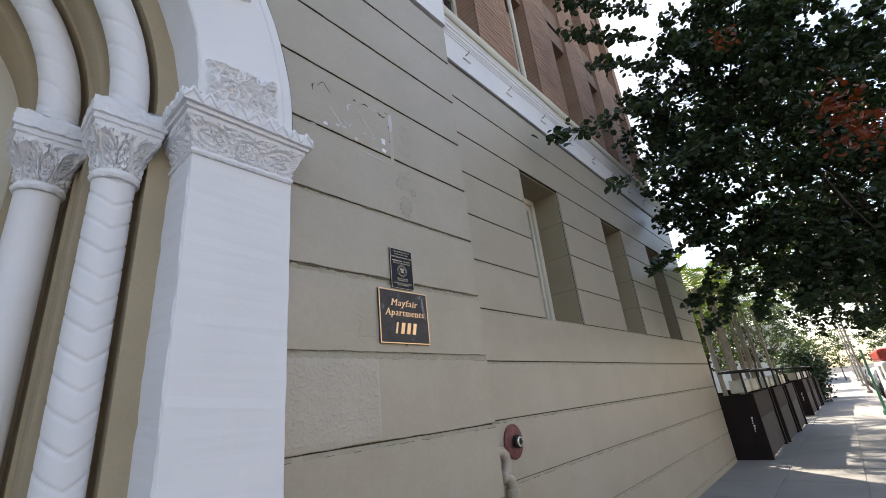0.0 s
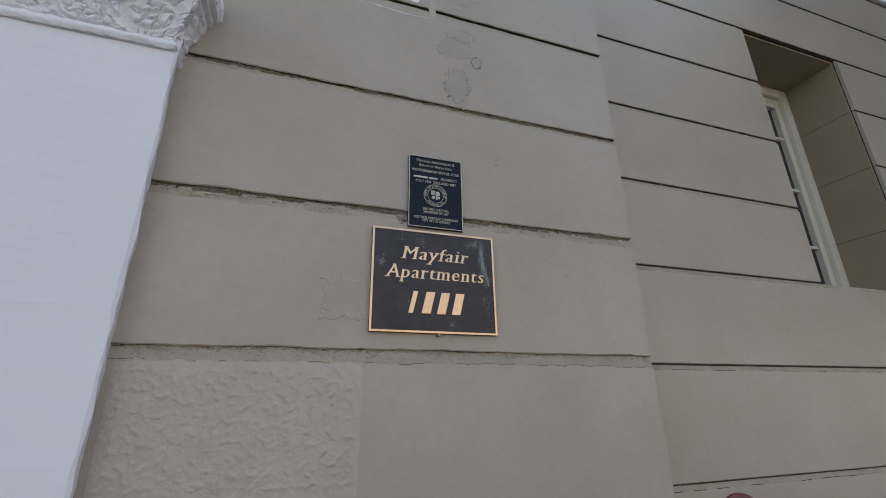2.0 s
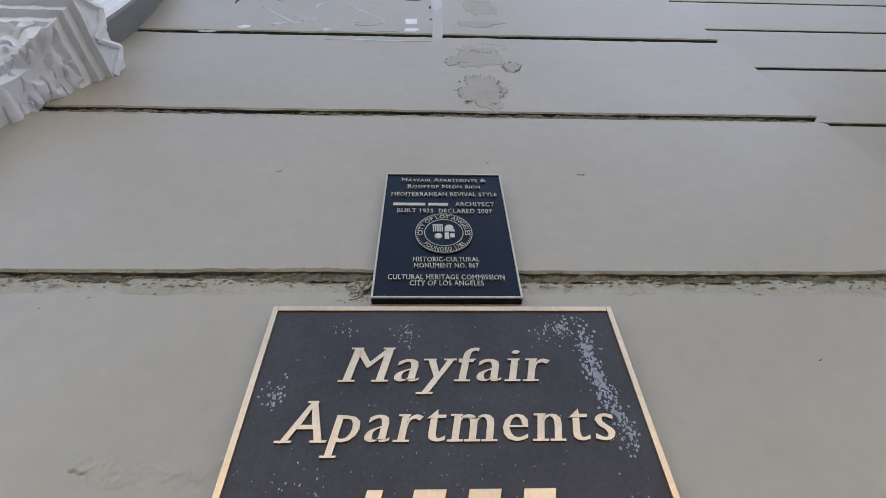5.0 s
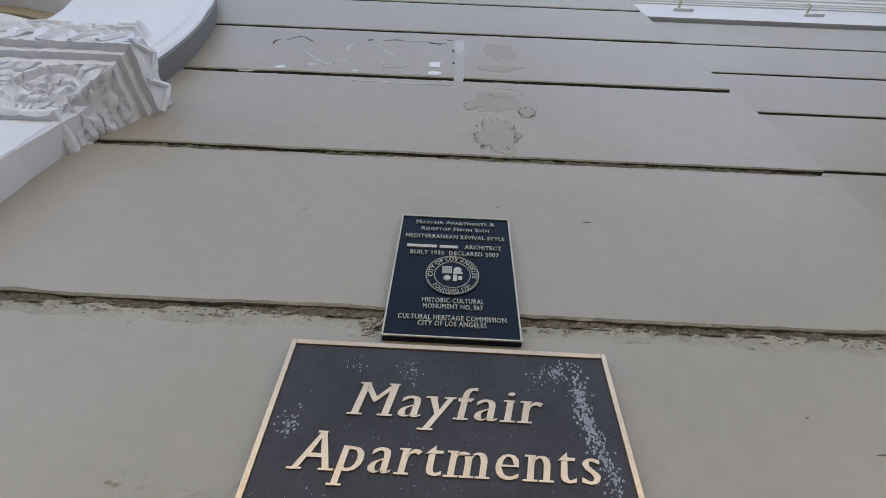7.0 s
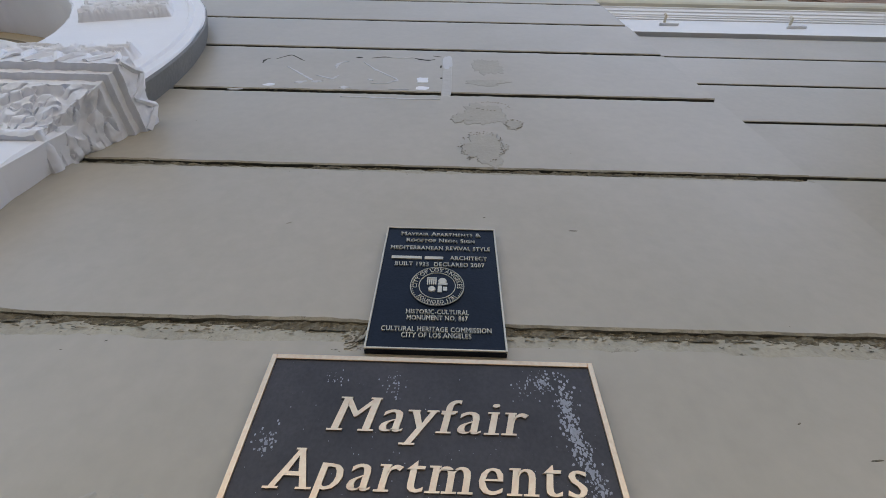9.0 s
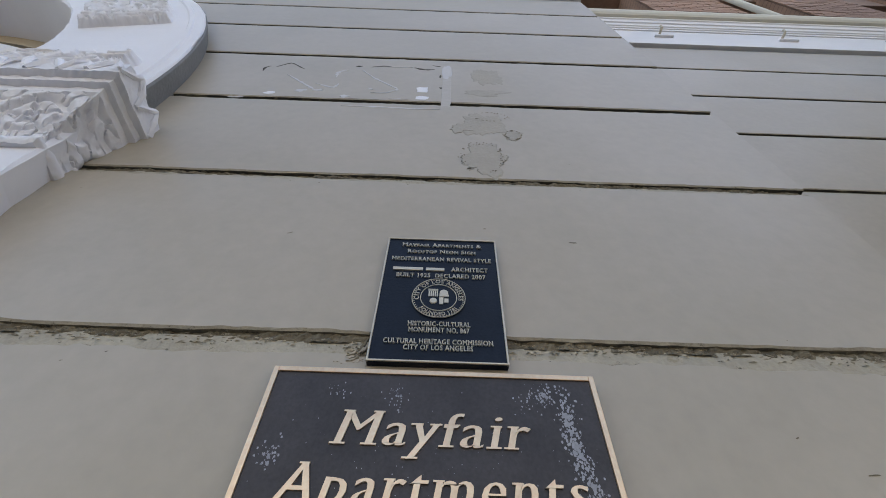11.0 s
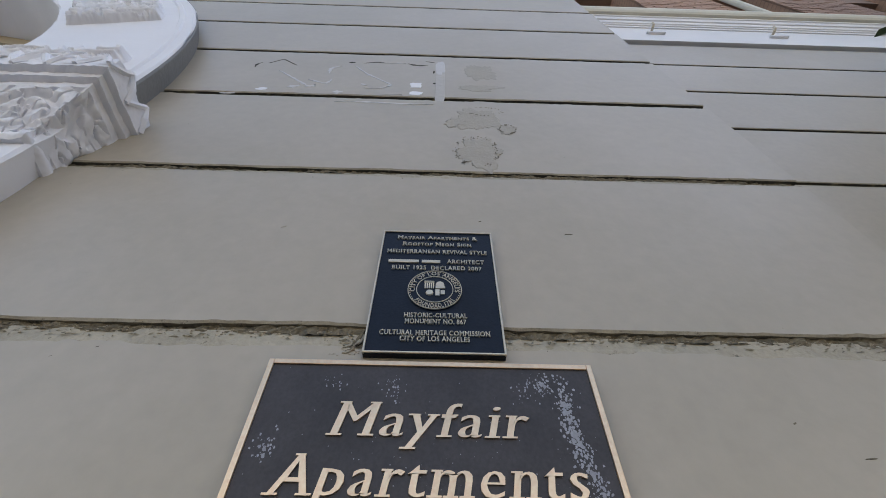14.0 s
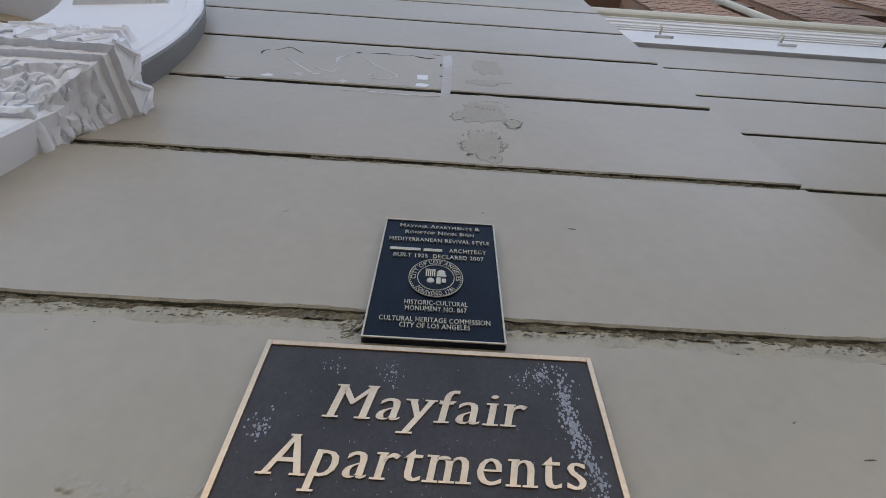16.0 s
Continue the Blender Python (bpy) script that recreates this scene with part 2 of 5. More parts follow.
# ---- stucco courses ----
def course_mesh(x0, x1, zb, zt, step, rough, seed, fillet=0.02):
    """One course: worn lower edge, sloping weathered upper edge."""
    n = max(2, int((x1 - x0) / step))
    bm = bmesh.new()
    rows = []
    for i in range(n + 1):
        x = x0 + (x1 - x0) * i / n
        a = noise.noise((x * 9, seed, 0)) * rough + noise.noise((x * 40, seed, 3)) * rough * 0.6
        b = noise.noise((x * 12, seed, 7)) * rough + noise.noise((x * 55, seed, 9)) * rough * 0.7
        pr = [(0.02, zt - 0.001), (0.0085 + b * 0.5, zt - 0.002 + b * 0.3), (0.0052 + b * 0.5, zt - fillet * 0.5 + b * 0.5), (0.0028, zt - fillet + b * 0.8), (0.0, zt - fillet - 0.0022 + b * 0.9), (0.0, zb + 0.004 + max(0, a)), (0.003, zb + 0.0015 + a * 0.5), (0.02, zb)]
        rows.append([bm.verts.new((x, y, z)) for y, z in pr])
    for p, q in zip(rows, rows[1:]):
        for k in range(7):
            f = bm.faces.new((p[k], q[k], q[k + 1], p[k + 1]))
            # slot 2, the darkest, covers the underside and parts of the fillet foot
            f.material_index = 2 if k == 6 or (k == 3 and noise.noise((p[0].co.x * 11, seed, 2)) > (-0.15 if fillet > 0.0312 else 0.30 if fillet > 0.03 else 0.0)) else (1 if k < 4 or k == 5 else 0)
    bm.faces.new(rows[0])
    bm.faces.new(rows[-1])
    return bm


def arch_x(z, r):
    h = max(0.0, z - SPRING)
    return CX + math.sqrt(max(0.05, r * r - h * h))


wall_bay = base("wall_bay", "taupe painted stucco wall scored into courses beside the entrance", "wall", kind="structure")
edges = [-0.25] + JOINTS
for k in range(len(edges) - 1):
    zb, zt = edges[k] + 0.0018, edges[k + 1] - 0.0018
    if zb > FRIEZE:
        break
    zt = min(zt, FRIEZE)
    left = arch_x(zt, ROUT - 0.06)
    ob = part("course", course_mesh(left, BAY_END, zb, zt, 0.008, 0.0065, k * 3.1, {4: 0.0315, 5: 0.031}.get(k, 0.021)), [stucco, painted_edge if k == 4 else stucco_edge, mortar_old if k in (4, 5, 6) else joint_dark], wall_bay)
    ob.location = (0, WY, 0)
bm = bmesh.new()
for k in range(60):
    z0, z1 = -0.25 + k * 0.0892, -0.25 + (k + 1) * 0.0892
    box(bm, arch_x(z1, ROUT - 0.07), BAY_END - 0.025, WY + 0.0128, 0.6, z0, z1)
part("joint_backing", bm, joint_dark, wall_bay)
def joint_fill(z, y, cover, seed):
    """Crumbling old mortar that half fills a bed joint."""
    bm = bmesh.new()
    x0 = arch_x(z, ROUT - 0.05)
    n = int((BAY_END - x0 - 0.01) / 0.0035)
    def fn(u, v):
        x = x0 + (BAY_END - 0.01 - x0) * u
        dip = 0.004 * noise.noise((x * 70, v * 2.4, seed)) + 0.003 * noise.noise((x * 190, v * 5, seed + 4)) + 0.006 * max(0.0, noise.noise((x * 7, seed, 5)) - cover)
        return (x, WY + y + 0.0018 * (v - 0.5) + dip, z + 0.022 * (v - 0.5))
    grid(bm, n, 9, fn)
    return bm


for k, y, cover in ((4, 0.0088, 0.1), (5, 0.0068, 0.0), (6, 0.0065, -0.1)):
    part("joint_fill", joint_fill(JOINTS[k], y, cover, 4.4 + k), painted_edge if k == 4 else mortar_old, wall_bay, "painted-over mortar" if k == 4 else "crumbling ochre mortar")
part("corner_return", boxed(BAY_END - 0.03, BAY_END - 0.0, WY + 0.02, RY + 0.1, -0.25, FRIEZE), stucco, wall_bay)

# wing with its deep windows
WINDOWS = [(2.265, 3.212), (4.62, 5.49), (6.74, 7.60)]
SILL, HEAD = JOINTS[5] - 0.030, JOINTS[9] - 0.006
wall_wing = base("wall_wing", "taupe painted stucco wing wall scored into courses with deep windows", "wall", kind="structure")
for k in range(len(edges) - 1):
    zb, zt = edges[k] + 0.0018, min(edges[k + 1] - 0.0018, FRIEZE)
    if zb > FRIEZE:
        break
    spans = [(BAY_END - 0.02, WING_END)]
    if SILL - 0.02 < (zb + zt) / 2 < HEAD:
        spans, x = [], BAY_END - 0.02
        for a, b in WINDOWS:
            spans.append((x, a))
            x = b
        spans.append((x, WING_END))
    for a, b in spans:
        ob = part("course", course_mesh(a, b, zb, zt, 0.06, 0.003, 50 + k * 2.3 + a), [stucco, stucco_edge, joint_dark], wall_wing)
        ob.location = (0, RY, 0)
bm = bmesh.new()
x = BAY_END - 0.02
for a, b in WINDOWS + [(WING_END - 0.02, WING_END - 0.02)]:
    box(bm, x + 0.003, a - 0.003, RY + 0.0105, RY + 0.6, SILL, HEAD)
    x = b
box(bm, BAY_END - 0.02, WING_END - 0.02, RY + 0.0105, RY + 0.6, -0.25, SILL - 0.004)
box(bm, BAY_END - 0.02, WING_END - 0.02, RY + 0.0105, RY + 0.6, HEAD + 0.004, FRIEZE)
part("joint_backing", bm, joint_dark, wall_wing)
REVEAL = 0.36
for k, (a, b) in enumerate(WINDOWS):
    win = base("window_%d" % (k + 1), "deep-set sash window with a cream wooden frame in the stucco wall", "window", kind="structure")
    # reveal faces, with their shade carried by the darker colour
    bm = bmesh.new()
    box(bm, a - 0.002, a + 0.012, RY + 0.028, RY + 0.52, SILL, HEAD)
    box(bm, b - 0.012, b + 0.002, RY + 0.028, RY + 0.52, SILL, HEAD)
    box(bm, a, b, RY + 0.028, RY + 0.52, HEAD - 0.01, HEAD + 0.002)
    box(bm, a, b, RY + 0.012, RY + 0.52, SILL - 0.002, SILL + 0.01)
    part("reveal", bm, reveal_shaded, win, "reveal with its shade put into a darker brown")
    for j in (6, 7, 8):
        part("reveal_joint", boxed(b - 0.0135, b - 0.011, RY + 0.03, RY + REVEAL, JOINTS[j] - 0.005, JOINTS[j] + 0.001), mortar_old, win)
    y0 = RY + REVEAL
    bm = bmesh.new()
    for q in ((a + 0.012, a + 0.085), (b - 0.085, b - 0.012)):
        box(bm, q[0], q[1], y0, y0 + 0.07, SILL + 0.01, HEAD - 0.01, 0.008)
    box(bm, a + 0.085, b - 0.085, y0, y0 + 0.07, HEAD - 0.085, HEAD - 0.01, 0.008)
    box(bm, a + 0.085, b - 0.085, y0 - 0.03, y0 + 0.07, SILL + 0.01, SILL + 0.055, 0.008)
    part("window_frame", bm, cream_paint, win)
    bm = bmesh.new()
    for q in ((a + 0.086, a + 0.135), (b - 0.135, b - 0.086)):
        box(bm, q[0], q[1], y0 + 0.035, y0 + 0.09, SILL + 0.056, HEAD - 0.086, 0.006)
    box(bm, a + 0.135, b - 0.135, y0 + 0.035, y0 + 0.09, HEAD - 0.17, HEAD - 0.086, 0.006)
    box(bm, a + 0.135, b - 0.135, y0 + 0.035, y0 + 0.09, SILL + 0.056, SILL + 0.13, 0.006)
    part("sash", bm, cream_paint, win)
    part("pane", boxed(a + 0.13, b - 0.13, y0 + 0.075, y0 + 0.08, SILL + 0.12, HEAD - 0.16), glass_dark, win)
    for j in range(1, 4):
        z = SILL + (HEAD - SILL) * j / 4
        part("glazing_bar", boxed(a + 0.13, b - 0.13, y0 + 0.05, y0 + 0.074, z - 0.011, z + 0.011, 0.003), cream_paint, win)


# ---- frieze and cornice ----
def run_profile(bm, pts, path):
    """Sweeps (out, z) pairs along a plan line of (x, y) corners facing -y and +x."""
    rows = []
    for i, (x, y, mx, my) in enumerate(path):
        rows.append([bm.verts.new((x + o * mx, y + o * my, z)) for o, z in pts])
    for p, q in zip(rows, rows[1:]):
        for k in range(len(pts) - 1):
            bm.faces.new((p[k], q[k], q[k + 1], p[k + 1]))


PATHLINE = [(-6.0, WY, 0, -1), (BAY_END, WY, 1, -1), (BAY_END, RY, 1, -1), (WING_END, RY, 1, -1), (WING_END, RY + 3, 1, 0)]
cornice = base("cornice", "white painted frieze and moulded cornice below the brick storeys", "cornice", kind="structure")
bm = bmesh.new()
run_profile(bm, [(-0.25, FRIEZE), (0.018, FRIEZE), (0.018, FRIEZE + 0.34)], PATHLINE)
part("frieze", bm, white_paint, cornice)
bm = bmesh.new()
F = FRIEZE + 0.34
run_profile(bm, [(0.018, F), (0.026, F), (0.026, F + 0.03), (0.034, F + 0.033), (0.034, F + 0.055), (0.042, F + 0.06), (0.046, F + 0.10), (0.055, F + 0.105), (0.060, F + 0.15), (0.068, F + 0.155), (0.068, F + 0.18)], PATHLINE)
part("bed_moulding", bm, white_paint, cornice)
bm = bmesh.new()
run_profile(bm, [(0.068, F + 0.18), (0.088, F + 0.183), (0.100, F + 0.20), (0.108, F + 0.23), (0.106, F + 0.27), (0.095, F + 0.30), (0.08, F + 0.31), (-0.5, F + 0.34)], PATHLINE)
part("top_moulding", bm, cream_paint, cornice, "cream rounded top moulding")
for k in range(12):
    x = 1.465 + 0.86 * k
    if x > WING_END - 0.2:
        break
    hook = base("frieze_hook", "small white metal hook and bar fixed to the frieze", "hook", at=(x, RY - 0.018, FRIEZE + 0.24), group="hooks on the frieze")
    part("bar", boxed(-0.06, 0.07, -0.018, 0.0, -0.075, -0.06, 0.003), white_paint, hook)
    bm = bmesh.new()
    tube(bm, [(0, 0, 0), (0.0, -0.03, 0.0), (0.005, -0.045, 0.012), (0.005, -0.05, 0.035)], 0.009, 8)
    part("knob", bm, silver, hook)

# brick storeys above, with piers and recessed bays
brick_building = base("wall_brick", "salmon brick upper storeys with piers between tall dark windows", "wall", kind="structure")
BY = RY + 0.10
BRICK_Z, TOP_Z, PERIOD, OPEN = F + 0.3, 15.4, 1.65, 0.72
part("brick_core", boxed(-7, WING_END - 0.1, BY + 0.45, BY + 7, F + 0.1, TOP_Z), brick_mat, brick_building)
piers = []
x = -6.18
while x < WING_END:
    piers.append((x, min(x + PERIOD - OPEN, WING_END - 0.1)))
    x += PERIOD
bm = bmesh.new()
for a, b in piers:
    box(bm, a, b, BY + 0.012, BY + 0.46, BRICK_Z - 0.3, TOP_Z)
for k in range(3):
    z = BRICK_Z + 0.25 + 3.1 * k
    for (a, b), (c, d) in zip(piers, piers[1:]):
        box(bm, b, c, BY + 0.06, BY + 0.46, z - 0.6, z)
        box(bm, b, c, BY + 0.06, BY + 0.46, z + 2.1, z + 2.6)
part("pier", bm, mortar, brick_building)
for k in range(3):
    z = BRICK_Z + 0.25 + 3.1 * k
    for (a, b), (c, d) in zip(piers, piers[1:]):
        if c > 0.5:
            bm = bmesh.new()
            box(bm, b + 0.004, b + 0.07, BY + 0.30, BY + 0.36, z, z + 2.1)
            box(bm, c - 0.07, c - 0.004, BY + 0.30, BY + 0.36, z, z + 2.1)
            box(bm, b + 0.07, c - 0.07, BY + 0.30, BY + 0.36, z, z + 0.07)
            box(bm, b + 0.07, c - 0.07, BY + 0.30, BY + 0.36, z + 1.0, z + 1.06)
            w = part("window", bm, cream_paint, brick_building)
            part("pane", boxed(b + 0.06, c - 0.06, BY + 0.34, BY + 0.35, z, z + 2.1), glass_dark, w)
# brick faces, proud of the mortar
bm = bmesh.new()
rng = random.Random(5)
COURSE = 0.076
for a, b in piers:
    if b < 0.6:
        continue
    for r in range(int(5.4 / COURSE)):
        z = BRICK_Z + r * COURSE
        x = a - (0.105 if r % 2 else 0)
        while x < b - 0.02:
            p, q = max(x, a), min(x + 0.20, b)
            if q - p > 0.03:
                j = rng.uniform(0, 0.006)
                vs = [bm.verts.new(c) for c in ((p, BY - 0.002 + j, z), (q, BY - 0.002 + j, z), (q, BY - 0.002 + j, z + 0.064), (p, BY - 0.002 + j, z + 0.064), (p, BY + 0.02, z), (q, BY + 0.02, z), (q, BY + 0.02, z + 0.064), (p, BY + 0.02, z + 0.064))]
                for f in ((0, 1, 2, 3), (0, 4, 5, 1), (1, 5, 6, 2), (2, 6, 7, 3), (3, 7, 4, 0)):
                    bm.faces.new([vs[i] for i in f])
            x += 0.21
        y, odd = BY + 0.022, r % 2
        while y < BY + 0.43:
            d = 0.10 if odd else 0.20
            odd = 0
            vs = [bm.verts.new(c) for c in ((a + 0.001, y, z), (a + 0.001, min(y + d, BY + 0.44), z), (a + 0.001, min(y + d, BY + 0.44), z + 0.064), (a + 0.001, y, z + 0.064))]
            for v in vs:
                v.co.x -= 0.004
            bm.faces.new(vs)
            y += d + 0.01
tagged(part("bricks", bm, brick_mat, brick_building), kind="stuff")
part("parapet", boxed(-7.05, WING_END - 0.05, BY - 0.06, BY + 0.5, TOP_Z, TOP_Z + 0.3, 0.02), cream_paint, brick_building)
part("downpipe", boxed(3.06, 3.12, BY - 0.06, BY - 0.0, F + 0.2, TOP_Z, 0.02), cream_paint, brick_building)

# worn places on the bay: paint smears, bare plaster, chips
def smear(name, x, z, w, h, mat, seed, turn=0.0, thick=0.0012, n=26, ragged=0.35, boxy=0.6):
    bm = bmesh.new()
    rim, top = [], []
    for i in range(n):
        a = 2 * math.pi * i / n
        r = 1 + ragged * noise.noise((math.cos(a) * 1.6 + seed, math.sin(a) * 1.6, seed * 3)) + ragged * 0.5 * noise.noise((math.cos(a) * 5, math.sin(a) * 5, seed))
        px, pz = r * w / 2 * math.copysign(abs(math.cos(a)) ** boxy, math.cos(a)), r * h / 2 * math.copysign(abs(math.sin(a)) ** boxy, math.sin(a))
        c, s = math.cos(turn), math.sin(turn)
        px, pz = px * c - pz * s, px * s + pz * c
        rim.append(bm.verts.new((x + px, WY + 0.0005, z + pz)))
        top.append(bm.verts.new((x + px * 0.93, WY - thick, z + pz * 0.93)))
    for i in range(n):
        bm.faces.new((rim[i], rim[(i + 1) % n], top[(i + 1) % n], top[i]))
    bm.faces.new(top)
    return part(name, bm, mat, wall_bay)


def stroke(name, pts, width, mat, seed, thick=0.0016):
    """A ragged dragged stroke of filler or a flaked line along a wall path."""
    pts = [Vector((x, 0, z)) for x, z in pts]
    dense = []
    for p, q in zip(pts, pts[1:]):
        m = max(3, int((q - p).length / 0.006))
        dense += [p.lerp(q, i / m) for i in range(m)]
    dense.append(pts[-1])
    for _ in range(4):
        dense = [dense[0]] + [(a + b * 2 + c) / 4 for a, b, c in zip(dense, dense[1:], dense[2:])] + [dense[-1]]
    bm = bmesh.new()
    rows, n = [], len(dense) - 1
    for i, p in enumerate(dense):
        d = (dense[min(i + 1, n)] - dense[max(i - 1, 0)]).normalized()
        side = Vector((-d.z, 0, d.x))
        w = width * (0.55 + 1.5 * abs(noise.noise((i * 0.31, seed, 2)))) * min(1.0, 0.25 + 2.2 * min(i, n - i) / max(1, n))
        j = side * (width * 0.35 * noise.noise((i * 0.5, seed, 9)))
        rows.append([bm.verts.new((q.x, y, q.z)) for q, y in ((p + j - side * w, WY + 0.0005), (p + j - side * w * 0.5, WY - thick), (p + j + side * w * 0.6, WY - thick * 0.8), (p + j + side * w, WY + 0.0005))])
    for p, q in zip(rows, rows[1:]):
        for k in range(3):
            bm.faces.new((p[k], q[k], q[k + 1], p[k + 1]))
    return part(name, bm, mat, wall_bay)


FILLER = (([(-0.544, 3.539), (-0.411, 3.392), (-0.394, 3.417)], 0.006), ([(-0.428, 3.458), (-0.364, 3.422), (-0.355, 3.462)], 0.008), ([(-0.376, 3.523), (-0.382, 3.58), (-0.349, 3.607)], 0.007),
          ([(-0.301, 3.607), (-0.246, 3.524), (-0.158, 3.43), (-0.196, 3.392), (-0.243, 3.395)], 0.006), ([(-0.256, 3.431), (-0.237, 3.418)], 0.010), ([(-0.564, 3.358), (-0.53, 3.368)], 0.016),
          ([(-0.476, 3.382), (-0.44, 3.399)], 0.013), ([(-0.425, 3.395), (-0.392, 3.402)], 0.013), ([(-0.33, 3.351), (-0.298, 3.355)], 0.012), ([(-0.311, 3.278), (-0.21, 3.278), (-0.117, 3.272), (-0.023, 3.276)], 0.006),
          ([(-0.22, 3.655), (-0.13, 3.66)], 0.005), ([(-0.655, 3.318), (-0.61, 3.322)], 0.008), ([(-0.18, 3.345), (-0.12, 3.348)], 0.004))
for k, (pts, w) in enumerate(FILLER):
    stroke("paint_smear", pts, w, white_paint if k == 5 else pale_filler, 3.3 + k * 1.7)
for k, (x, z, w, h) in enumerate(((-0.084, 3.433, 0.036, 0.052), (-0.081, 3.361, 0.040, 0.030), (-0.009, 3.62, 0.034, 0.15))):
    smear("paint_smear", x, z, w, h, pale_filler if k == 2 else white_paint, 8.3 + k * 1.7, 0.0, ragged=0.25)
smear("paint_smear", -0.007, 3.49, 0.030, 0.40, stucco_patch, 23.7, 0.0, 0.0009, ragged=0.10, boxy=0.25)
for k, (x, z, w, h) in enumerate(((0.134, 3.59, 0.11, 0.19), (0.117, 3.425, 0.12, 0.055), (0.10, 3.185, 0.12, 0.15), (0.172, 3.115, 0.045, 0.06), (0.085, 2.985, 0.11, 0.17), (0.035, 3.15, 0.06, 0.06))):
    smear("bare_patch", x, z, w, h, bare_plaster, 40 + k * 2.3, 0, 0.0006 + 0.0002 * k, 90, 0.55, 0.9)
FLAKED = ([(-0.635, 3.564), (-0.641, 3.604), (-0.625, 3.621)], [(-0.604, 3.615), (-0.565, 3.667), (-0.502, 3.60)], [(-0.331, 3.65), (-0.309, 3.654)], [(-0.277, 3.648), (-0.231, 3.667), (-0.19, 3.654)], [(-0.124, 3.657), (-0.078, 3.636), (-0.052, 3.649)], [(-0.029, 3.585), (-0.03, 3.555)], [(-0.03, 3.46), (-0.018, 3.452)], [(-0.06, 3.69), (-0.03, 3.68)])
for k, pts in enumerate(FLAKED):
    stroke("chip", pts, 0.008 if k in (2, 4) else 0.005, joint_dark, 60 + k * 2.9, 0.0008)
rng = random.Random(44)
bm = bmesh.new()
for i in range(150):
    a = rng.uniform(0, 6.283)
    cx, cz, rx, rz = rng.choice(((0.085, 2.985, 0.056, 0.082), (0.172, 3.115, 0.022, 0.028), (0.12, 3.23, 0.05, 0.03), (0.085, 2.985, 0.05, 0.075)))
    x, z = cx + rx * math.cos(a) * rng.uniform(0.85, 1.06), cz + rz * math.sin(a) * rng.uniform(0.85, 1.06)
    w, h = rng.uniform(0.0008, 0.003), rng.uniform(0.0008, 0.003)
    bm.faces.new([bm.verts.new((x + w * math.cos(b), WY - 0.0022, z + h * math.sin(b))) for b in (0.2, 1.1, 2.0, 3.3, 4.1, 5.3)])
tagged(part("flaked_edge", bm, mortar_old, wall_bay), kind="stuff")
# crumbled plaster beside the name plaque
bm = bmesh.new()
def crumbled(u, v):
    x, z = -0.352 + 0.15 * u, 2.075 + 0.14 * v
    e = min(u, 1.0, v * 1.2, (1 - v) * 1.2) + 0.16 * noise.noise((u * 7, v * 7, 3)) + 0.10 * noise.noise((u * 17, v * 17, 8))
    ring = max(0.0, 1 - abs(e - 0.13) / 0.10)
    lift = (0.0012 + 0.0014 * noise.noise((u * 55, v * 50, 1))) * ring + 0.0007 * (e > 0.13) * (1 + noise.noise((u * 30, v * 30, 4)))
    return (x, WY + 0.0012 - min(1.0, max(0.0, e / 0.16)) * 0.0014 - lift * (e > 0.02), z)
grid(bm, 90, 84, crumbled)
part("crumbled_plaster", bm, stucco, wall_bay, "rough crumbled plaster", smooth=True)
for k, (x, z, w, h2, tt) in enumerate(((-0.278, 2.668, 0.010, 0.0012, 0.5), (0.234, 2.667, 0.012, 0.0016, 0.0), (0.075, 2.70, 0.006, 0.001, 0.2), (0.42, 2.31, 0.004, 0.0015, 0.3), (0.48, 2.27, 0.012, 0.0012, 0.1))):
    smear("chip", x, z, w, h2, mortar_old if k else stucco_edge, 120 + k * 3.1, tt, 0.0008, 16, 0.8)
# broken plaster beside the small plaque, and crumbs along the bed joint
for k, (x, z, w, h2, tt) in enumerate(((-0.105, 2.413, 0.022, 0.0045, 0.9), (-0.109, 2.406, 0.020, 0.0025, 0.75), (-0.114, 2.399, 0.014, 0.003, 0.5), (-0.104, 2.424, 0.02, 0.004, 1.2), (-0.118, 2.408, 0.012, 0.005, 0.4))):
    smear("chip", x, z, w, h2, mortar_old if k in (1, 3) else stucco_edge, 160 + k * 3.1, tt, 0.0018, 40, 1.1)
rng = random.Random(23)
bm = bmesh.new()
for i in range(760):
    x = rng.uniform(-0.80, 0.78)
    zj = JOINTS[5] if i < 560 else JOINTS[4]
    z = zj + rng.uniform(-0.032, 0.0) * (0.7 + 0.4 * noise.noise((x * 6, 2.0, 3.0)))
    if i < 90:
        x, z = rng.gauss(-0.112, 0.010), rng.gauss(2.405, 0.008)
    w, h = rng.uniform(0.0012, 0.007), rng.uniform(0.0004, 0.0014)
    y = WY + (0.0012 if i < 90 else max(0.0004, 0.0085 - (zj - z) * 0.27))
    vs = [bm.verts.new((x + w * math.cos(a) * rng.uniform(0.6, 1.1), y, z + h * math.sin(a) * rng.uniform(0.6, 1.2) + 0.12 * w * math.cos(a))) for a in (0.2, 1.1, 2.0, 3.3, 4.1, 5.3)]
    top = bm.verts.new((x + rng.uniform(-0.3, 0.3) * w, y - rng.uniform(0.001, 0.0026), z + 0.2 * h))
    for p, q in zip(vs, vs[1:] + vs[:1]):
        bm.faces.new((p, q, top))
tagged(part("plaster_crumbs", bm, stucco_edge, wall_bay), kind="stuff")
bm = bmesh.new()
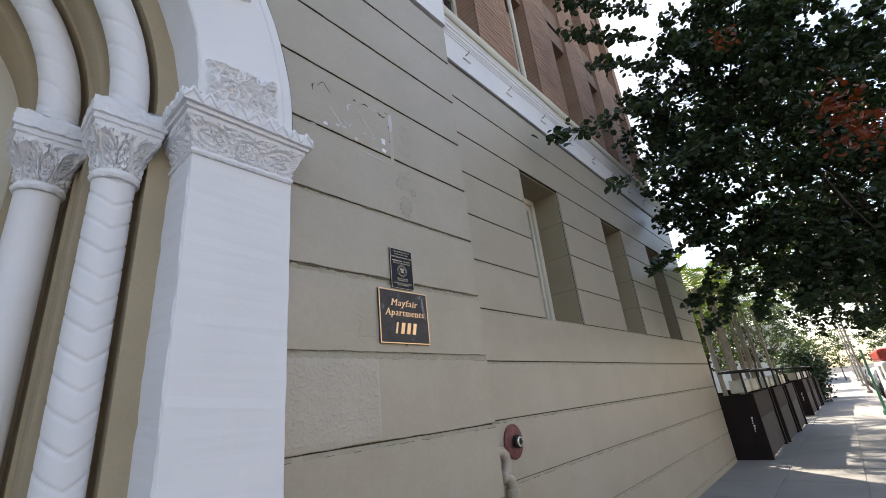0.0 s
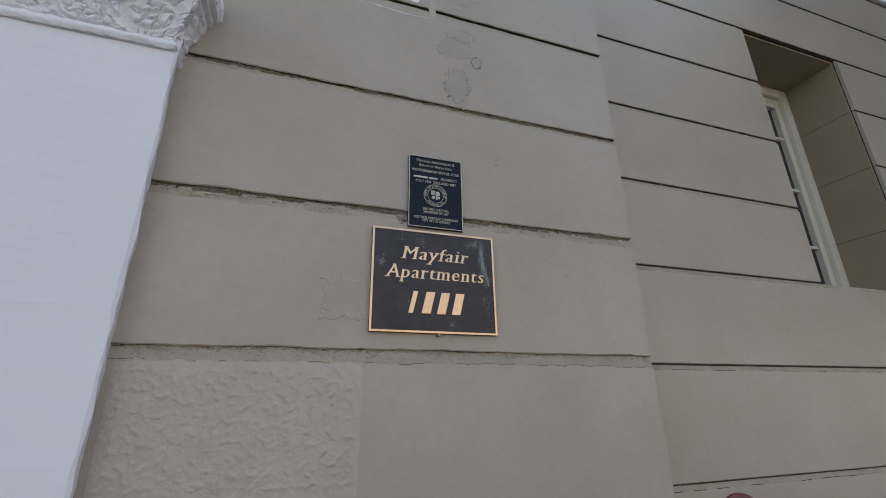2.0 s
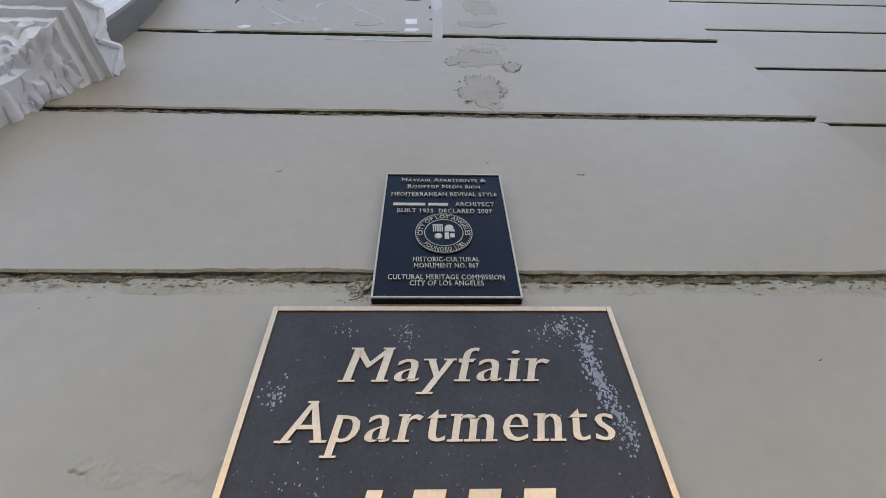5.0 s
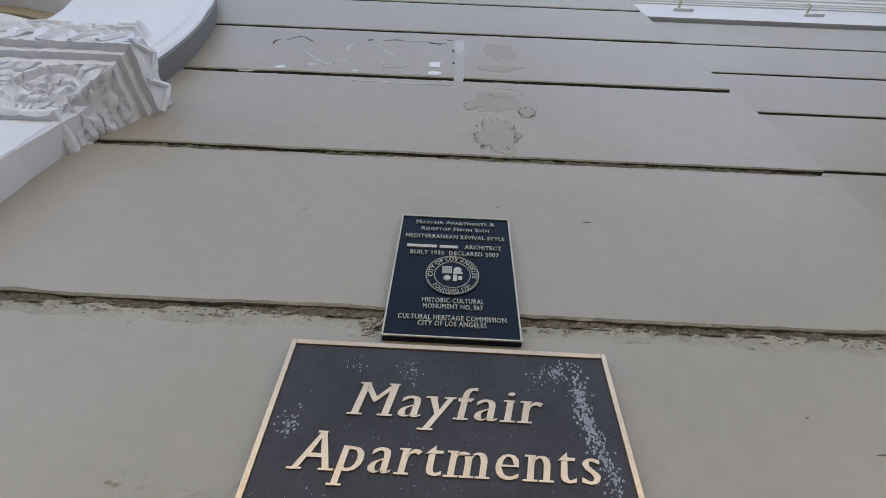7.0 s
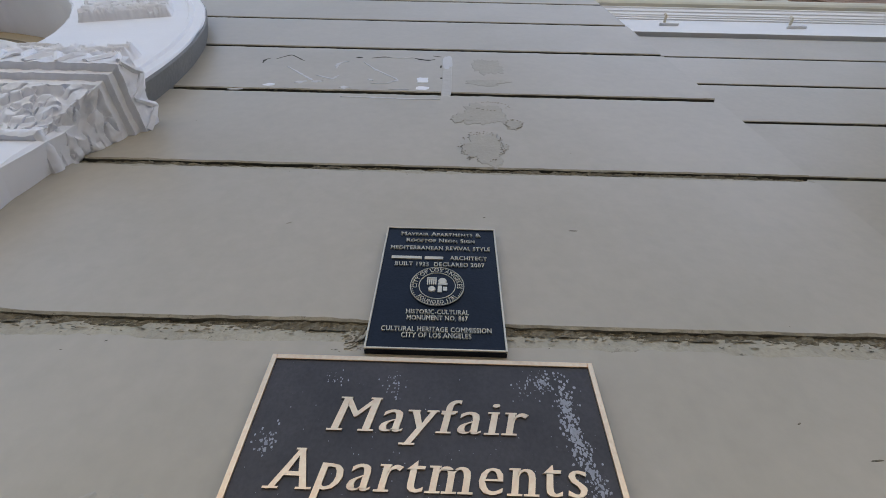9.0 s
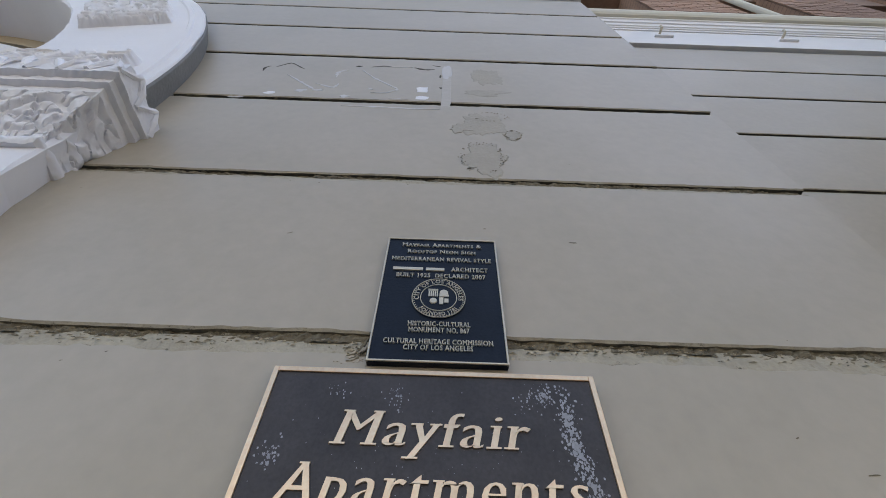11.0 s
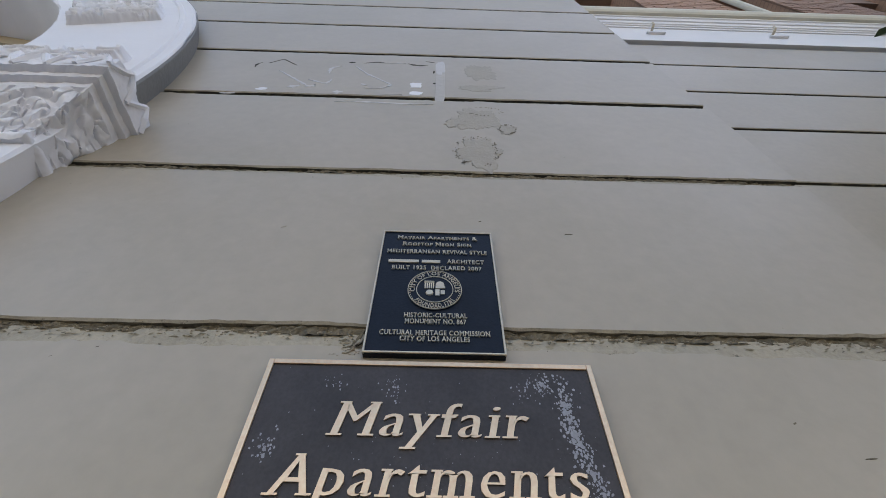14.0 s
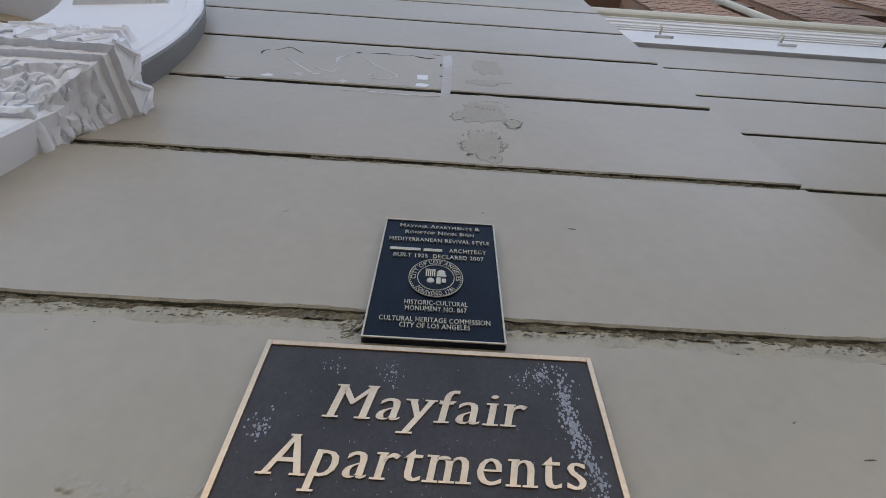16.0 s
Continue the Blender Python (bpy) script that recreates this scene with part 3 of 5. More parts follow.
def trowelled(u, v):
    edge = min(1.0, (1 - u) * 30) * min(1.0, (1 - v) * 16, v * 16)
    ridge = 0.35 * noise.noise((u * 13, v * 10, 5)) + 0.75 * max(0.0, noise.noise((u * 34, v * 27, 8))) + 0.35 * abs(noise.noise((u * 75, v * 60, 2)))
    return (-0.80 + 0.586 * u + 0.003 * noise.noise((v * 9, 1, 2)) * (u > 0.9), WY + 0.0003 - edge * (0.0020 + 0.0034 * ridge), JOINTS[3] + 0.012 + (0.410 + 0.004 * noise.noise((u * 20, 0, 4))) * v)
grid(bm, 270, 190, trowelled)
part("repaired_patch", bm, stucco_patch, wall_bay, "rougher paler repainted patch", smooth=True)
rng = random.Random(17)
bm = bmesh.new()
for _ in range(110):
    k = rng.choice((4, 5, 5, 6, 6, 7))
    x, z = rng.uniform(-0.75, 0.78), JOINTS[k] - rng.expovariate(110) - 0.014
    if rng.random() < 0.12:
        z = rng.uniform(1.6, 3.9)
    w, h, t = rng.uniform(0.0006, 0.0024), rng.uniform(0.0003, 0.0008), rng.uniform(-0.4, 0.4)
    vs = [bm.verts.new((x + w * math.cos(a) - h * math.sin(a) * t, WY - 0.0007, z + h * math.sin(a) + w * math.cos(a) * t)) for a in (0.2, 1.1, 2.0, 3.3, 4.1, 5.3)]
    bm.faces.new(vs)
tagged(part("small_chips", bm, joint_dark, wall_bay), kind="stuff")


# ---- entrance arch ----
def jamb_sweep(bm, prof, n_arc=96, z_low=-0.25, legs=True, wear=0.0):
    """Sweeps (radius, y) pairs up the right jamb, round the arch and down the left jamb."""
    n_leg = 90 if wear else 2
    up = [z_low + (SPRING - z_low) * i / n_leg for i in range(n_leg + 1)]
    pts = [(0.0, z) for z in up] if legs else [(0.0, SPRING)]
    pts += [(math.pi * i / n_arc, None) for i in range(1, n_arc)] + ([(math.pi, z) for z in reversed(up)] if legs else [(math.pi, SPRING)])
    rows = []
    for i, (a, z) in enumerate(pts):
        row = []
        for k, (r, y) in enumerate(prof):
            j = wear * (noise.noise((i * 0.31, k * 2.0, 1.5)) + 0.8 * noise.noise((i * 0.9, k * 2.0, 7.5)))
            row.append(bm.verts.new((CX + (r + j) * math.cos(a), y + j * 0.5, (z if z is not None else SPRING + (r + j) * math.sin(a)))))
        rows.append(row)
    for p, q in zip(rows, rows[1:]):
        for k in range(len(prof) - 1):
            bm.faces.new((p[k], q[k], q[k + 1], p[k + 1]))
    return rows


FRONT = -0.06
entrance = base("entrance_portal", "white and tan arched entrance portal with carved capitals and engaged columns", "portal", kind="structure")
bm = bmesh.new()
jamb_sweep(bm, [(ROUT - 0.024, WY + 0.03), (ROUT, FRONT + 0.006), (ROUT - 0.006, FRONT), (RIN + 0.008, FRONT), (RIN, FRONT + 0.008), (RIN, 0.23)], wear=0.0045)
part("arch_band", bm, white_paint, entrance, smooth=False)
# outer side in a darker grey than the white arch band
bm = bmesh.new()
jamb_sweep(bm, [(ROUT - 0.018, WY + 0.02), (ROUT + 0.004, FRONT + 0.010), (ROUT + 0.0005, FRONT + 0.004)], legs=False)
part("arch_side", bm, slate_grey, entrance, "dull grey outer side of the arch")
bm = bmesh.new()
jamb_sweep(bm, [(RIN + 0.06, 0.199), (1.408, 0.20), (1.408, 0.36), (1.212, 0.36), (1.212, 0.5), (1.197, 0.5), (1.197, 0.66), (1.0, 0.66), (1.0, 0.95)])
part("stepped_jamb", bm, tan_paint, entrance)


def shaft(bm, r0, cy, z0, z1, rad, chevron=True):
    def warp(r, a, h):
        u = abs(((a + math.pi / 2 + math.pi) % (2 * math.pi)) - math.pi) if chevron else a
        g = ((h - 0.05 * u) / 0.106) % 1.0
        return r - 0.008 * max(0, 1 - abs(g - 0.5) / 0.085)
    n = int((z1 - z0) / 0.004)
    lathe(bm, [(rad, z0 + (z1 - z0) * i / n) for i in range(n + 1)], (CX + r0, cy, 0), segs=40, warp=warp if chevron is not None else None)


def roll(bm, r0, cy, rad, n=520, segs=32):
    rings = []
    for i in range(n + 1):
        a = math.pi * i / n
        s = a * r0
        ring = []
        for k in range(segs):
            b = 2 * math.pi * k / segs
            g = ((s + 0.055 * abs(b - math.pi)) / 0.14) % 1.0
            rr = rad - 0.009 * max(0, 1 - abs(g - 0.5) / 0.075)
            R = r0 + rr * math.cos(b)
            ring.append(bm.verts.new((CX + R * math.cos(a), cy + rr * math.sin(b), SPRING + R * math.sin(a))))
        rings.append(ring)
    for p, q in zip(rings, rings[1:]):
        for k in range(segs):
            bm.faces.new((p[k], p[(k + 1) % segs], q[(k + 1) % segs], q[k]))


def carve(u, v, seed):
    """Relief of roundels, a hooded boss and leaf scrolls with drilled hollows, 0 to 1."""
    cut = lambda d, w: max(0.0, 1 - abs(d) / w)
    h = 0.72 + 0.16 * noise.noise((u * 9 + seed, v * 4, seed))
    for cu in (0.17, 0.83):
        d = math.hypot((u - cu) * 2.6, v - 0.5)
        h -= 0.9 * cut(d - 0.34, 0.08) - 0.25 * cut(d - 0.43, 0.07)
        if d < 0.30:
            a = math.atan2(v - 0.5, (u - cu) * 2.6)
            h -= 0.8 * cut(math.sin(2.5 * a + seed) * d, 0.075) + 0.3 * cut(d - 0.16, 0.06) - 0.1
    d = math.hypot((u - 0.5) * 2.5, (v - 0.35) * 0.8)
    if abs(u - 0.5) < 0.17:
        h += 0.30 * cut(d - 0.36, 0.06) + 0.30 * cut(d - 0.24, 0.05) - 0.6 * cut(d - 0.30, 0.04)
        if d < 0.2:
            h += 0.25 - 0.5 * abs(noise.noise((u * 30, v * 9, seed))) * 2
    n = abs(noise.noise((u * 15 + seed, v * 6, seed + 3)))
    h -= 0.7 * max(0.0, 1 - n / 0.085)
    hole = noise.noise((u * 21, v * 8 + seed, 11.0))
    h -= 1.4 * max(0.0, hole - 0.42)
    return max(0.0, min(1.0, h))


def batter(bm, amount, seed):
    """Uneven, many times painted edges."""
    for v in bm.verts:
        c = v.co
        d = Vector((noise.noise((c.x * 38, c.y * 38, c.z * 38 + seed)), noise.noise((c.x * 38 + seed, c.y * 38, c.z * 38)), noise.noise((c.x * 38, c.y * 38 + seed, c.z * 38))))
        e = Vector((noise.noise((c.x * 110, c.y * 110, c.z * 110 + seed)), noise.noise((c.x * 110 + seed, c.y * 110, c.z * 110)), noise.noise((c.x * 110, c.y * 110 + seed, c.z * 110))))
        v.co = c + amount * d + amount * 0.45 * e


def capital(bm, x0, x1, y_front, y_back, z0, z1, flare, depth, seed, nu=110, nv=34, drum=0.0):
    """A carved block capital flaring upwards; right, front and left faces."""
    H = z1 - z0
    def out(v):
        if v < 0.10:
            return 0.005 + 0.007 * math.sin(v / 0.10 * math.pi)
        if v < 0.60:
            return 0.004 + flare * 0.55 * ((v - 0.10) / 0.5) ** 1.5
        if v < 0.68:
            return flare * 0.62
        if v < 0.76:
            return flare * 0.80
        return flare
    zig = lambda s: 0.016 * abs(((s / 0.075) % 1.0) * 2 - 1)
    per = [((x1), y_back), ((x1), y_front), ((x0), y_front), ((x0), y_back)]
    length = [0, abs(y_back - y_front), abs(y_back - y_front) + (x1 - x0), 2 * abs(y_back - y_front) + (x1 - x0)]
    tot = length[-1]
    cols = []
    n = nu
    for i in range(n + 1):
        s = tot * i / n
        k = 0 if s <= length[1] else (1 if s <= length[2] else 2)
        f = (s - length[k]) / max(1e-6, length[k + 1] - length[k])
        px = per[k][0] + (per[k + 1][0] - per[k][0]) * f
        py = per[k][1] + (per[k + 1][1] - per[k][1]) * f
        col = []
        for j in range(nv + 1):
            v = j / nv
            o = out(v)
            cu = f if k == 1 else f * 0.5 + 0.25
            if 0.12 < v < 0.60:
                o += depth * (carve(1 - cu, (v - 0.12) / 0.48, seed) - 0.6)
            ex = max(-1.0, min(1.0, (px - (x0 + x1) / 2) / ((x1 - x0) / 2)))
            dx = o * (1 if k == 0 else (-1 if k == 2 else ex))
            dy = -o if k == 1 else -o * (1 - f if k == 2 else f)
            z = z0 + H * v
            if v > 0.90:
                z -= zig(s) * (v - 0.90) / 0.10
            qx, qy = px + dx, py + dy
            if drum and v < 0.62:
                mx, my = (x0 + x1) / 2, (y_front + y_back) / 2
                away = Vector((qx - mx, qy - my)).normalized() * (drum + o)
                w = min(1.0, (0.62 - v) / 0.34)
                w = w * w * (3 - 2 * w)
                qx, qy = qx + (mx + away.x - qx) * w, qy + (my + away.y - qy) * w
            col.append(bm.verts.new((qx, qy, z)))
        cols.append(col)
    for p, q in zip(cols, cols[1:]):
        for j in range(nv):
            bm.faces.new((p[j], q[j], q[j + 1], p[j + 1]))
    bm.faces.new([c[-1] for c in cols])
    bm.faces.new([c[0] for c in cols])


for sx in (1, -1):
    bm = bmesh.new()
    capital(bm, CX + RIN + 0.004, CX + ROUT - 0.012, FRONT - 0.005, WY + 0.3, CAP0 + 0.072, CAP1, 0.082, 0.016, 2.0, 560, 130)
    batter(bm, 0.0028, 3.0)
    if sx < 0:
        bmesh.ops.transform(bm, matrix=Matrix.Translation((2 * CX, 0, 0)) @ Matrix.Diagonal((-1, 1, 1, 1)), verts=bm.verts)
    part("pilaster_capital", bm, white_paint, entrance, "carved white capital with a zigzag crest", smooth="angle")
    for r0, cy, chev in ((1.305, 0.25, True), (1.095, 0.54, None)):
        bm = bmesh.new()
        shaft(bm, r0, cy, -0.25, CAP0 + 0.02, 0.078, chev)
        if sx < 0:
            bmesh.ops.transform(bm, matrix=Matrix.Translation((2 * CX, 0, 0)) @ Matrix.Diagonal((-1, 1, 1, 1)), verts=bm.verts)
        part("column_shaft", bm, white_paint, entrance, smooth=True)
        bm = bmesh.new()
        capital(bm, CX + r0 - 0.095, CX + r0 + 0.095, cy - 0.095, cy + 0.08, CAP0 - 0.02, CAP1 - 0.02, 0.045, 0.024, 5.0 + r0, 240, 72, drum=0.080)
        batter(bm, 0.004, 6.0 + r0)
        if sx < 0:
            bmesh.ops.transform(bm, matrix=Matrix.Translation((2 * CX, 0, 0)) @ Matrix.Diagonal((-1, 1, 1, 1)), verts=bm.verts)
        part("column_capital", bm, white_paint, entrance, smooth="angle")
for r0, cy in ((1.305, 0.25), (1.095, 0.54)):
    bm = bmesh.new()
    roll(bm, r0, cy, 0.078)
    part("arch_roll", bm, white_paint, entrance, "twisted white moulding", smooth=True)
    bm = bmesh.new()
    for sx in (1, -1):
        lathe(bm, [(0.078, CAP1 - 0.03), (0.078, SPRING)], (CX + sx * r0, cy, 0), segs=28)
    part("arch_stilt", bm, white_paint, entrance, smooth=True)


def crest_teeth(bm, p0, p1, out, z_lo, z_hi, pitch, depth):
    """A raised zigzag cord along a straight top edge, from p0 to p1 in plan."""
    p0, p1, out = Vector((*p0, 0)), Vector((*p1, 0)), Vector((*out, 0))
    n = max(1, round((p1 - p0).length / pitch)) * 2
    for i in range(n):
        a, b = p0.lerp(p1, i / n), p0.lerp(p1, (i + 1) / n)
        za, zb = (z_lo, z_hi) if i % 2 == 0 else (z_hi, z_lo)
        tube(bm, [a + Vector((0, 0, za)), (a + b) / 2 + out * depth + Vector((0, 0, (za + zb) / 2)), b + Vector((0, 0, zb))], 0.0075, 6)
        if i % 2 == 0:
            c = p0.lerp(p1, (i + 1) / n)
            w = (p1 - p0) / n * 0.85
            vs = [bm.verts.new(q) for q in (c - w + Vector((0, 0, z_lo)), c + w + Vector((0, 0, z_lo)), c + Vector((0, 0, z_hi + 0.004)), c - w - out * 0.03 + Vector((0, 0, z_lo)), c + w - out * 0.03 + Vector((0, 0, z_lo)), c - out * 0.03 + Vector((0, 0, z_hi + 0.004)))]
            bm.faces.new((vs[0], vs[1], vs[2]))
            bm.faces.new((vs[0], vs[2], vs[5], vs[3]))
            bm.faces.new((vs[1], vs[4], vs[5], vs[2]))


bm = bmesh.new()
fx0, fx1, fy = CX + RIN - 0.076, CX + ROUT + 0.068, FRONT - 0.085
crest_teeth(bm, (fx0, fy), (fx1, fy), (0, -1), CAP1 - 0.055, CAP1 + 0.006, 0.068, 0.004)
crest_teeth(bm, (fx1, fy), (fx1, WY), (1, 0), CAP1 - 0.055, CAP1 + 0.006, 0.068, 0.004)
crest_teeth(bm, (fx0, 0.1), (fx0, fy), (-1, 0), CAP1 - 0.055, CAP1 + 0.006, 0.068, 0.004)
batter(bm, 0.008, 8.0)
part("zigzag_crest", bm, white_paint, entrance, "raised zigzag crest")


def foliage_panel(r_lo, r_hi, s0, s1, seed, n=120):
    """Carved leaf panel on the arch band; s runs up from the capital, in metres."""
    bm = bmesh.new()
    def place(r, s):
        h = s - SPRING
        if h <= 0:
            return CX + r, s
        a = h / ((ROUT + RIN) / 2)
        return CX + r * math.cos(a), SPRING + r * math.sin(a)
    def fn(u, v):
        r = r_lo + (r_hi - r_lo) * u
        s = s0 + (s1 - s0) * v
        x, z = place(r, s)
        e = min(u, 1 - u, v, 1 - v)
        wob = (0.05 if seed < 5 else 0.015) * noise.noise((u * 6, v * 6, seed + 4))
        rim = min(1.0, max(0.0, (e + wob - 0.03) / 0.03))
        k = 1 - abs(noise.noise((u * 7.5 + seed, v * 7.5, seed))) * 3.4
        k2 = 1 - abs(noise.noise((u * 14 + seed, v * 14, seed + 2))) * 3.2
        rel = max(0.0, min(1.0, max(k, 0.7 * k2)))
        rel = rel * rel * (3 - 2 * rel)
        return (x, FRONT + 0.004 - rim * (0.020 + 0.024 * rel), z)
    grid(bm, n, n, fn)
    return bm


part("leaf_panel", foliage_panel(RIN + 0.02, ROUT - 0.086, CAP1 - 0.03, 3.375, 3.0), white_paint, entrance, "carved leaf panel", smooth=True)
part("leaf_panel", foliage_panel(RIN + 0.042, ROUT - 0.104, 3.815, 4.2, 9.0), white_paint, entrance, "carved leaf panel", smooth=True)
bm = bmesh.new()
jamb_sweep(bm, [(ROUT - 0.035, FRONT + 0.003), (ROUT - 0.042, FRONT - 0.007), (ROUT - 0.055, FRONT - 0.007), (ROUT - 0.065, FRONT + 0.003)], legs=False)
part("edge_bead", bm, white_paint, entrance)
door = base("door_1", "dark glazed entrance door deep inside the arch", "door", at=(0, 0, 0), kind="structure")
part("door_panel", boxed(CX - 1.03, CX + 1.03, 0.95, 1.0, -0.25, SPRING + 1.05), cream_paint, door)

# ---- the two plaques ----
def text_mesh(body, size, width, shear=0.0, depth=0.002, bold=0.0, spacing=1.0, serif=False, caps=False, stem=0.0):
    cu = bpy.data.curves.new("text", 'FONT')
    cu.body, cu.size, cu.shear, cu.extrude, cu.offset, cu.align_x = body, size, shear, depth, bold, 'CENTER'
    cu.space_character = spacing
    cu.resolution_u = 3
    if caps:
        cu.small_caps_scale = 0.78
        for f in cu.body_format:
            f.use_small_caps = True
    ob = bpy.data.objects.new("text", cu)
    scene.collection.objects.link(ob)
    bpy.context.view_layer.update()
    me = bpy.data.meshes.new_from_object(ob.evaluated_get(bpy.context.evaluated_depsgraph_get()))
    bpy.data.objects.remove(ob)
    feet = set()
    if serif:
        for e in me.edges:
            p, q = (me.vertices[i].co for i in e.vertices)
            w, y = abs(p.x - q.x) / size, p.y / size
            if abs(p.y - q.y) < 1e-5 and p.z > depth * 0.9 and 0.05 < w < 0.24 and (abs(y) < 0.012 or y < -0.12 or 0.64 < y < 0.72 or (0.42 < y < 0.48 and 0.07 < w < 0.108)):
                feet.add((min(p.x, q.x), max(p.x, q.x), p.y))
    # heavier uprights and finer level strokes, as cut letters have
    out = {}
    for f in me.polygons:
        if abs(f.normal.z) < 0.3:
            for i in f.vertices:
                c = me.vertices[i].co
                k = (round(c.x, 6), round(c.y, 6))
                out[k] = out.get(k, Vector((0, 0, 0))) + f.normal * f.area
    for v in me.vertices:
        d = out.get((round(v.co.x, 6), round(v.co.y, 6)))
        if d is not None and d.length > 0:
            d.normalize()
            v.co.x += stem * size * d.x
            v.co.y -= stem * 0.85 * size * d.y
    bm = bmesh.new()
    bm.from_mesh(me)
    for a, b, y in feet:
        top = y > 0.3 * size
        y0 = y - 0.034 * size if top else y + 0.003 * size
        ext = (0.07 + stem) * size
        lean = shear * 0.034 * size
        n0 = len(bm.verts)
        box(bm, a - ext, b + (ext if not top else 0.03 * size), y0, y0 + 0.034 * size, -depth * 0.98, depth * 0.98)
        bm.verts.ensure_lookup_table()
        for v in bm.verts[n0:]:
            v.co.x += lean * (v.co.y - y0) / (0.034 * size)
    bm.to_mesh(me)
    bm.free()
    xs = [v.co.x for v in me.vertices]
    lo, hi = min(xs), max(xs)
    for v in me.vertices:
        v.co.x = (v.co.x - (lo + hi) / 2) * width / (hi - lo)
    return me


def letters(name, body, parent, mat, x, y, z, size, width, **kw):
    me = text_mesh(body, size, width, **kw)
    me.materials.append(mat)
    ob = new(name, me)
    ob.matrix_basis = pose(x, y, z, 90, 0, 0)
    ob.parent = parent
    return ob


def bar(name, parent, mat, x, z, w, h, y, slant=0.0):
    bm = bmesh.new()
    box(bm, x - w / 2, x + w / 2, y - 0.0025, y + 0.001, z, z + h, 0.0006)
    for v in bm.verts:
        v.co.x += (v.co.z - z) * slant
    return part(name, bm, mat, parent)


def plaque_body(parent, x0, x1, z0, z1, y_back, y_face, rim, field_mat, rim_mat):
    part("plate", boxed(x0 + 0.0004, x1 - 0.0004, y_face + 0.0025, y_back, z0 + 0.0004, z1 - 0.0004), field_mat, parent)
    bm = bmesh.new()
    y2 = y_face + 0.0026
    box(bm, x0, x0 + rim, y_face, y2 + 0.0015, z0, z1, 0.0007)
    box(bm, x1 - rim, x1, y_face, y2 + 0.0015, z0, z1, 0.0007)
    box(bm, x0 + rim, x1 - rim, y_face, y2, z0, z0 + rim, 0.0007)
    box(bm, x0 + rim, x1 - rim, y_face, y2, z1 - rim, z1, 0.0007)
    part("rim", bm, rim_mat, parent, "raised polished bronze rim")


BX0, BX1, BZ0, BZ1 = -0.207, 0.193, 2.052, 2.374
name_plaque = base("name_plaque", "dark bronze wall plaque with raised gold letters and pale scuffs", "plaque", at=(0, 0, 0))
plaque_body(name_plaque, BX0, BX1, BZ0, BZ1, WY + 0.001, -0.004, 0.0066, bronze_dark, gold)
BW, BH = BX1 - BX0, BZ1 - BZ0
letters("letters", "Mayfair", name_plaque, gold, -0.0065, -0.002, 2.2772, 0.0590, 0.223, shear=0.22, serif=True, spacing=1.16, stem=0.016)
letters("letters", "Apartments", name_plaque, gold, -0.006, -0.002, 2.2165, 0.0590, 0.322, shear=0.18, serif=True, spacing=1.16, stem=0.016)
for i in range(4):
    bar("number_bar", name_plaque, gold, -0.086 + 0.0475 * i, 2.1095, 0.014 if i == 0 else 0.028, 0.067, -0.002, 0.24)
bm = bmesh.new()
lathe(bm, [(0.0001, -0.0045), (0.0052, -0.004), (0.006, 0.006), (0.006, 0.012)], (0.002, -0.002, BZ0 - 0.004), axis='Y', segs=6)
part("fixing_screw", bm, bronze_nut, name_plaque)

rng = random.Random(8)
bm = bmesh.new()
def flake(x, z, s):
    n = 7
    a0 = rng.uniform(0, 6)
    lift = -0.00160 - rng.uniform(0.0, 0.0004)
    vs = [bm.verts.new((x + s * rng.uniform(0.5, 1.2) * math.cos(a0 + 6.283 * i / n), lift, z + 1.3 * s * rng.uniform(0.5, 1.2) * math.sin(a0 + 6.283 * i / n))) for i in range(n)]
    bm.faces.new(vs)
for cx, cz, sx, sz_, n, s in ((0.150, 2.318, 0.006, 0.016, 60, 0.0018), (0.152, 2.285, 0.005, 0.014, 55, 0.0016), (0.160, 2.250, 0.006, 0.014, 60, 0.0014), (0.168, 2.222, 0.007, 0.010, 45, 0.0013), (0.128, 2.345, 0.010, 0.008, 40, 0.0014), (0.105, 2.338, 0.008, 0.010, 22, 0.0010),
                             (-0.178, 2.264, 0.006, 0.007, 26, 0.0014), (-0.05, 2.338, 0.006, 0.008, 22, 0.0011), (0.0, 2.21, 0.10, 0.075, 150, 0.0006), (-0.13, 2.17, 0.02, 0.018, 30, 0.0009), (0.165, 2.15, 0.012, 0.02, 30, 0.0010), (0.045, 2.082, 0.004, 0.004, 12, 0.0013), (-0.12, 2.345, 0.01, 0.006, 10, 0.0009)):
    for _ in range(int(n * 1.9)):
        x, z = rng.gauss(cx, sx), rng.gauss(cz, sz_)
        if BX0 + 0.011 < x < BX1 - 0.011 and BZ0 + 0.011 < z < BZ1 - 0.011:
            flake(x, z, 0.72 * s * rng.uniform(0.25, 1.7))
for cx, cz, m in ((0.151, 2.318, 5), (0.150, 2.300, 4), (0.154, 2.282, 5), (0.158, 2.262, 4), (0.162, 2.243, 4), (0.128, 2.348, 3), (0.168, 2.222, 3), (-0.178, 2.262, 2)):
    for _ in range(m):
        flake(rng.gauss(cx, 0.003), rng.gauss(cz, 0.005), rng.uniform(0.0015, 0.0034))
tagged(part("scuff", bm, scuff_mat, name_plaque, "pale flaked scuffs"), kind="stuff")

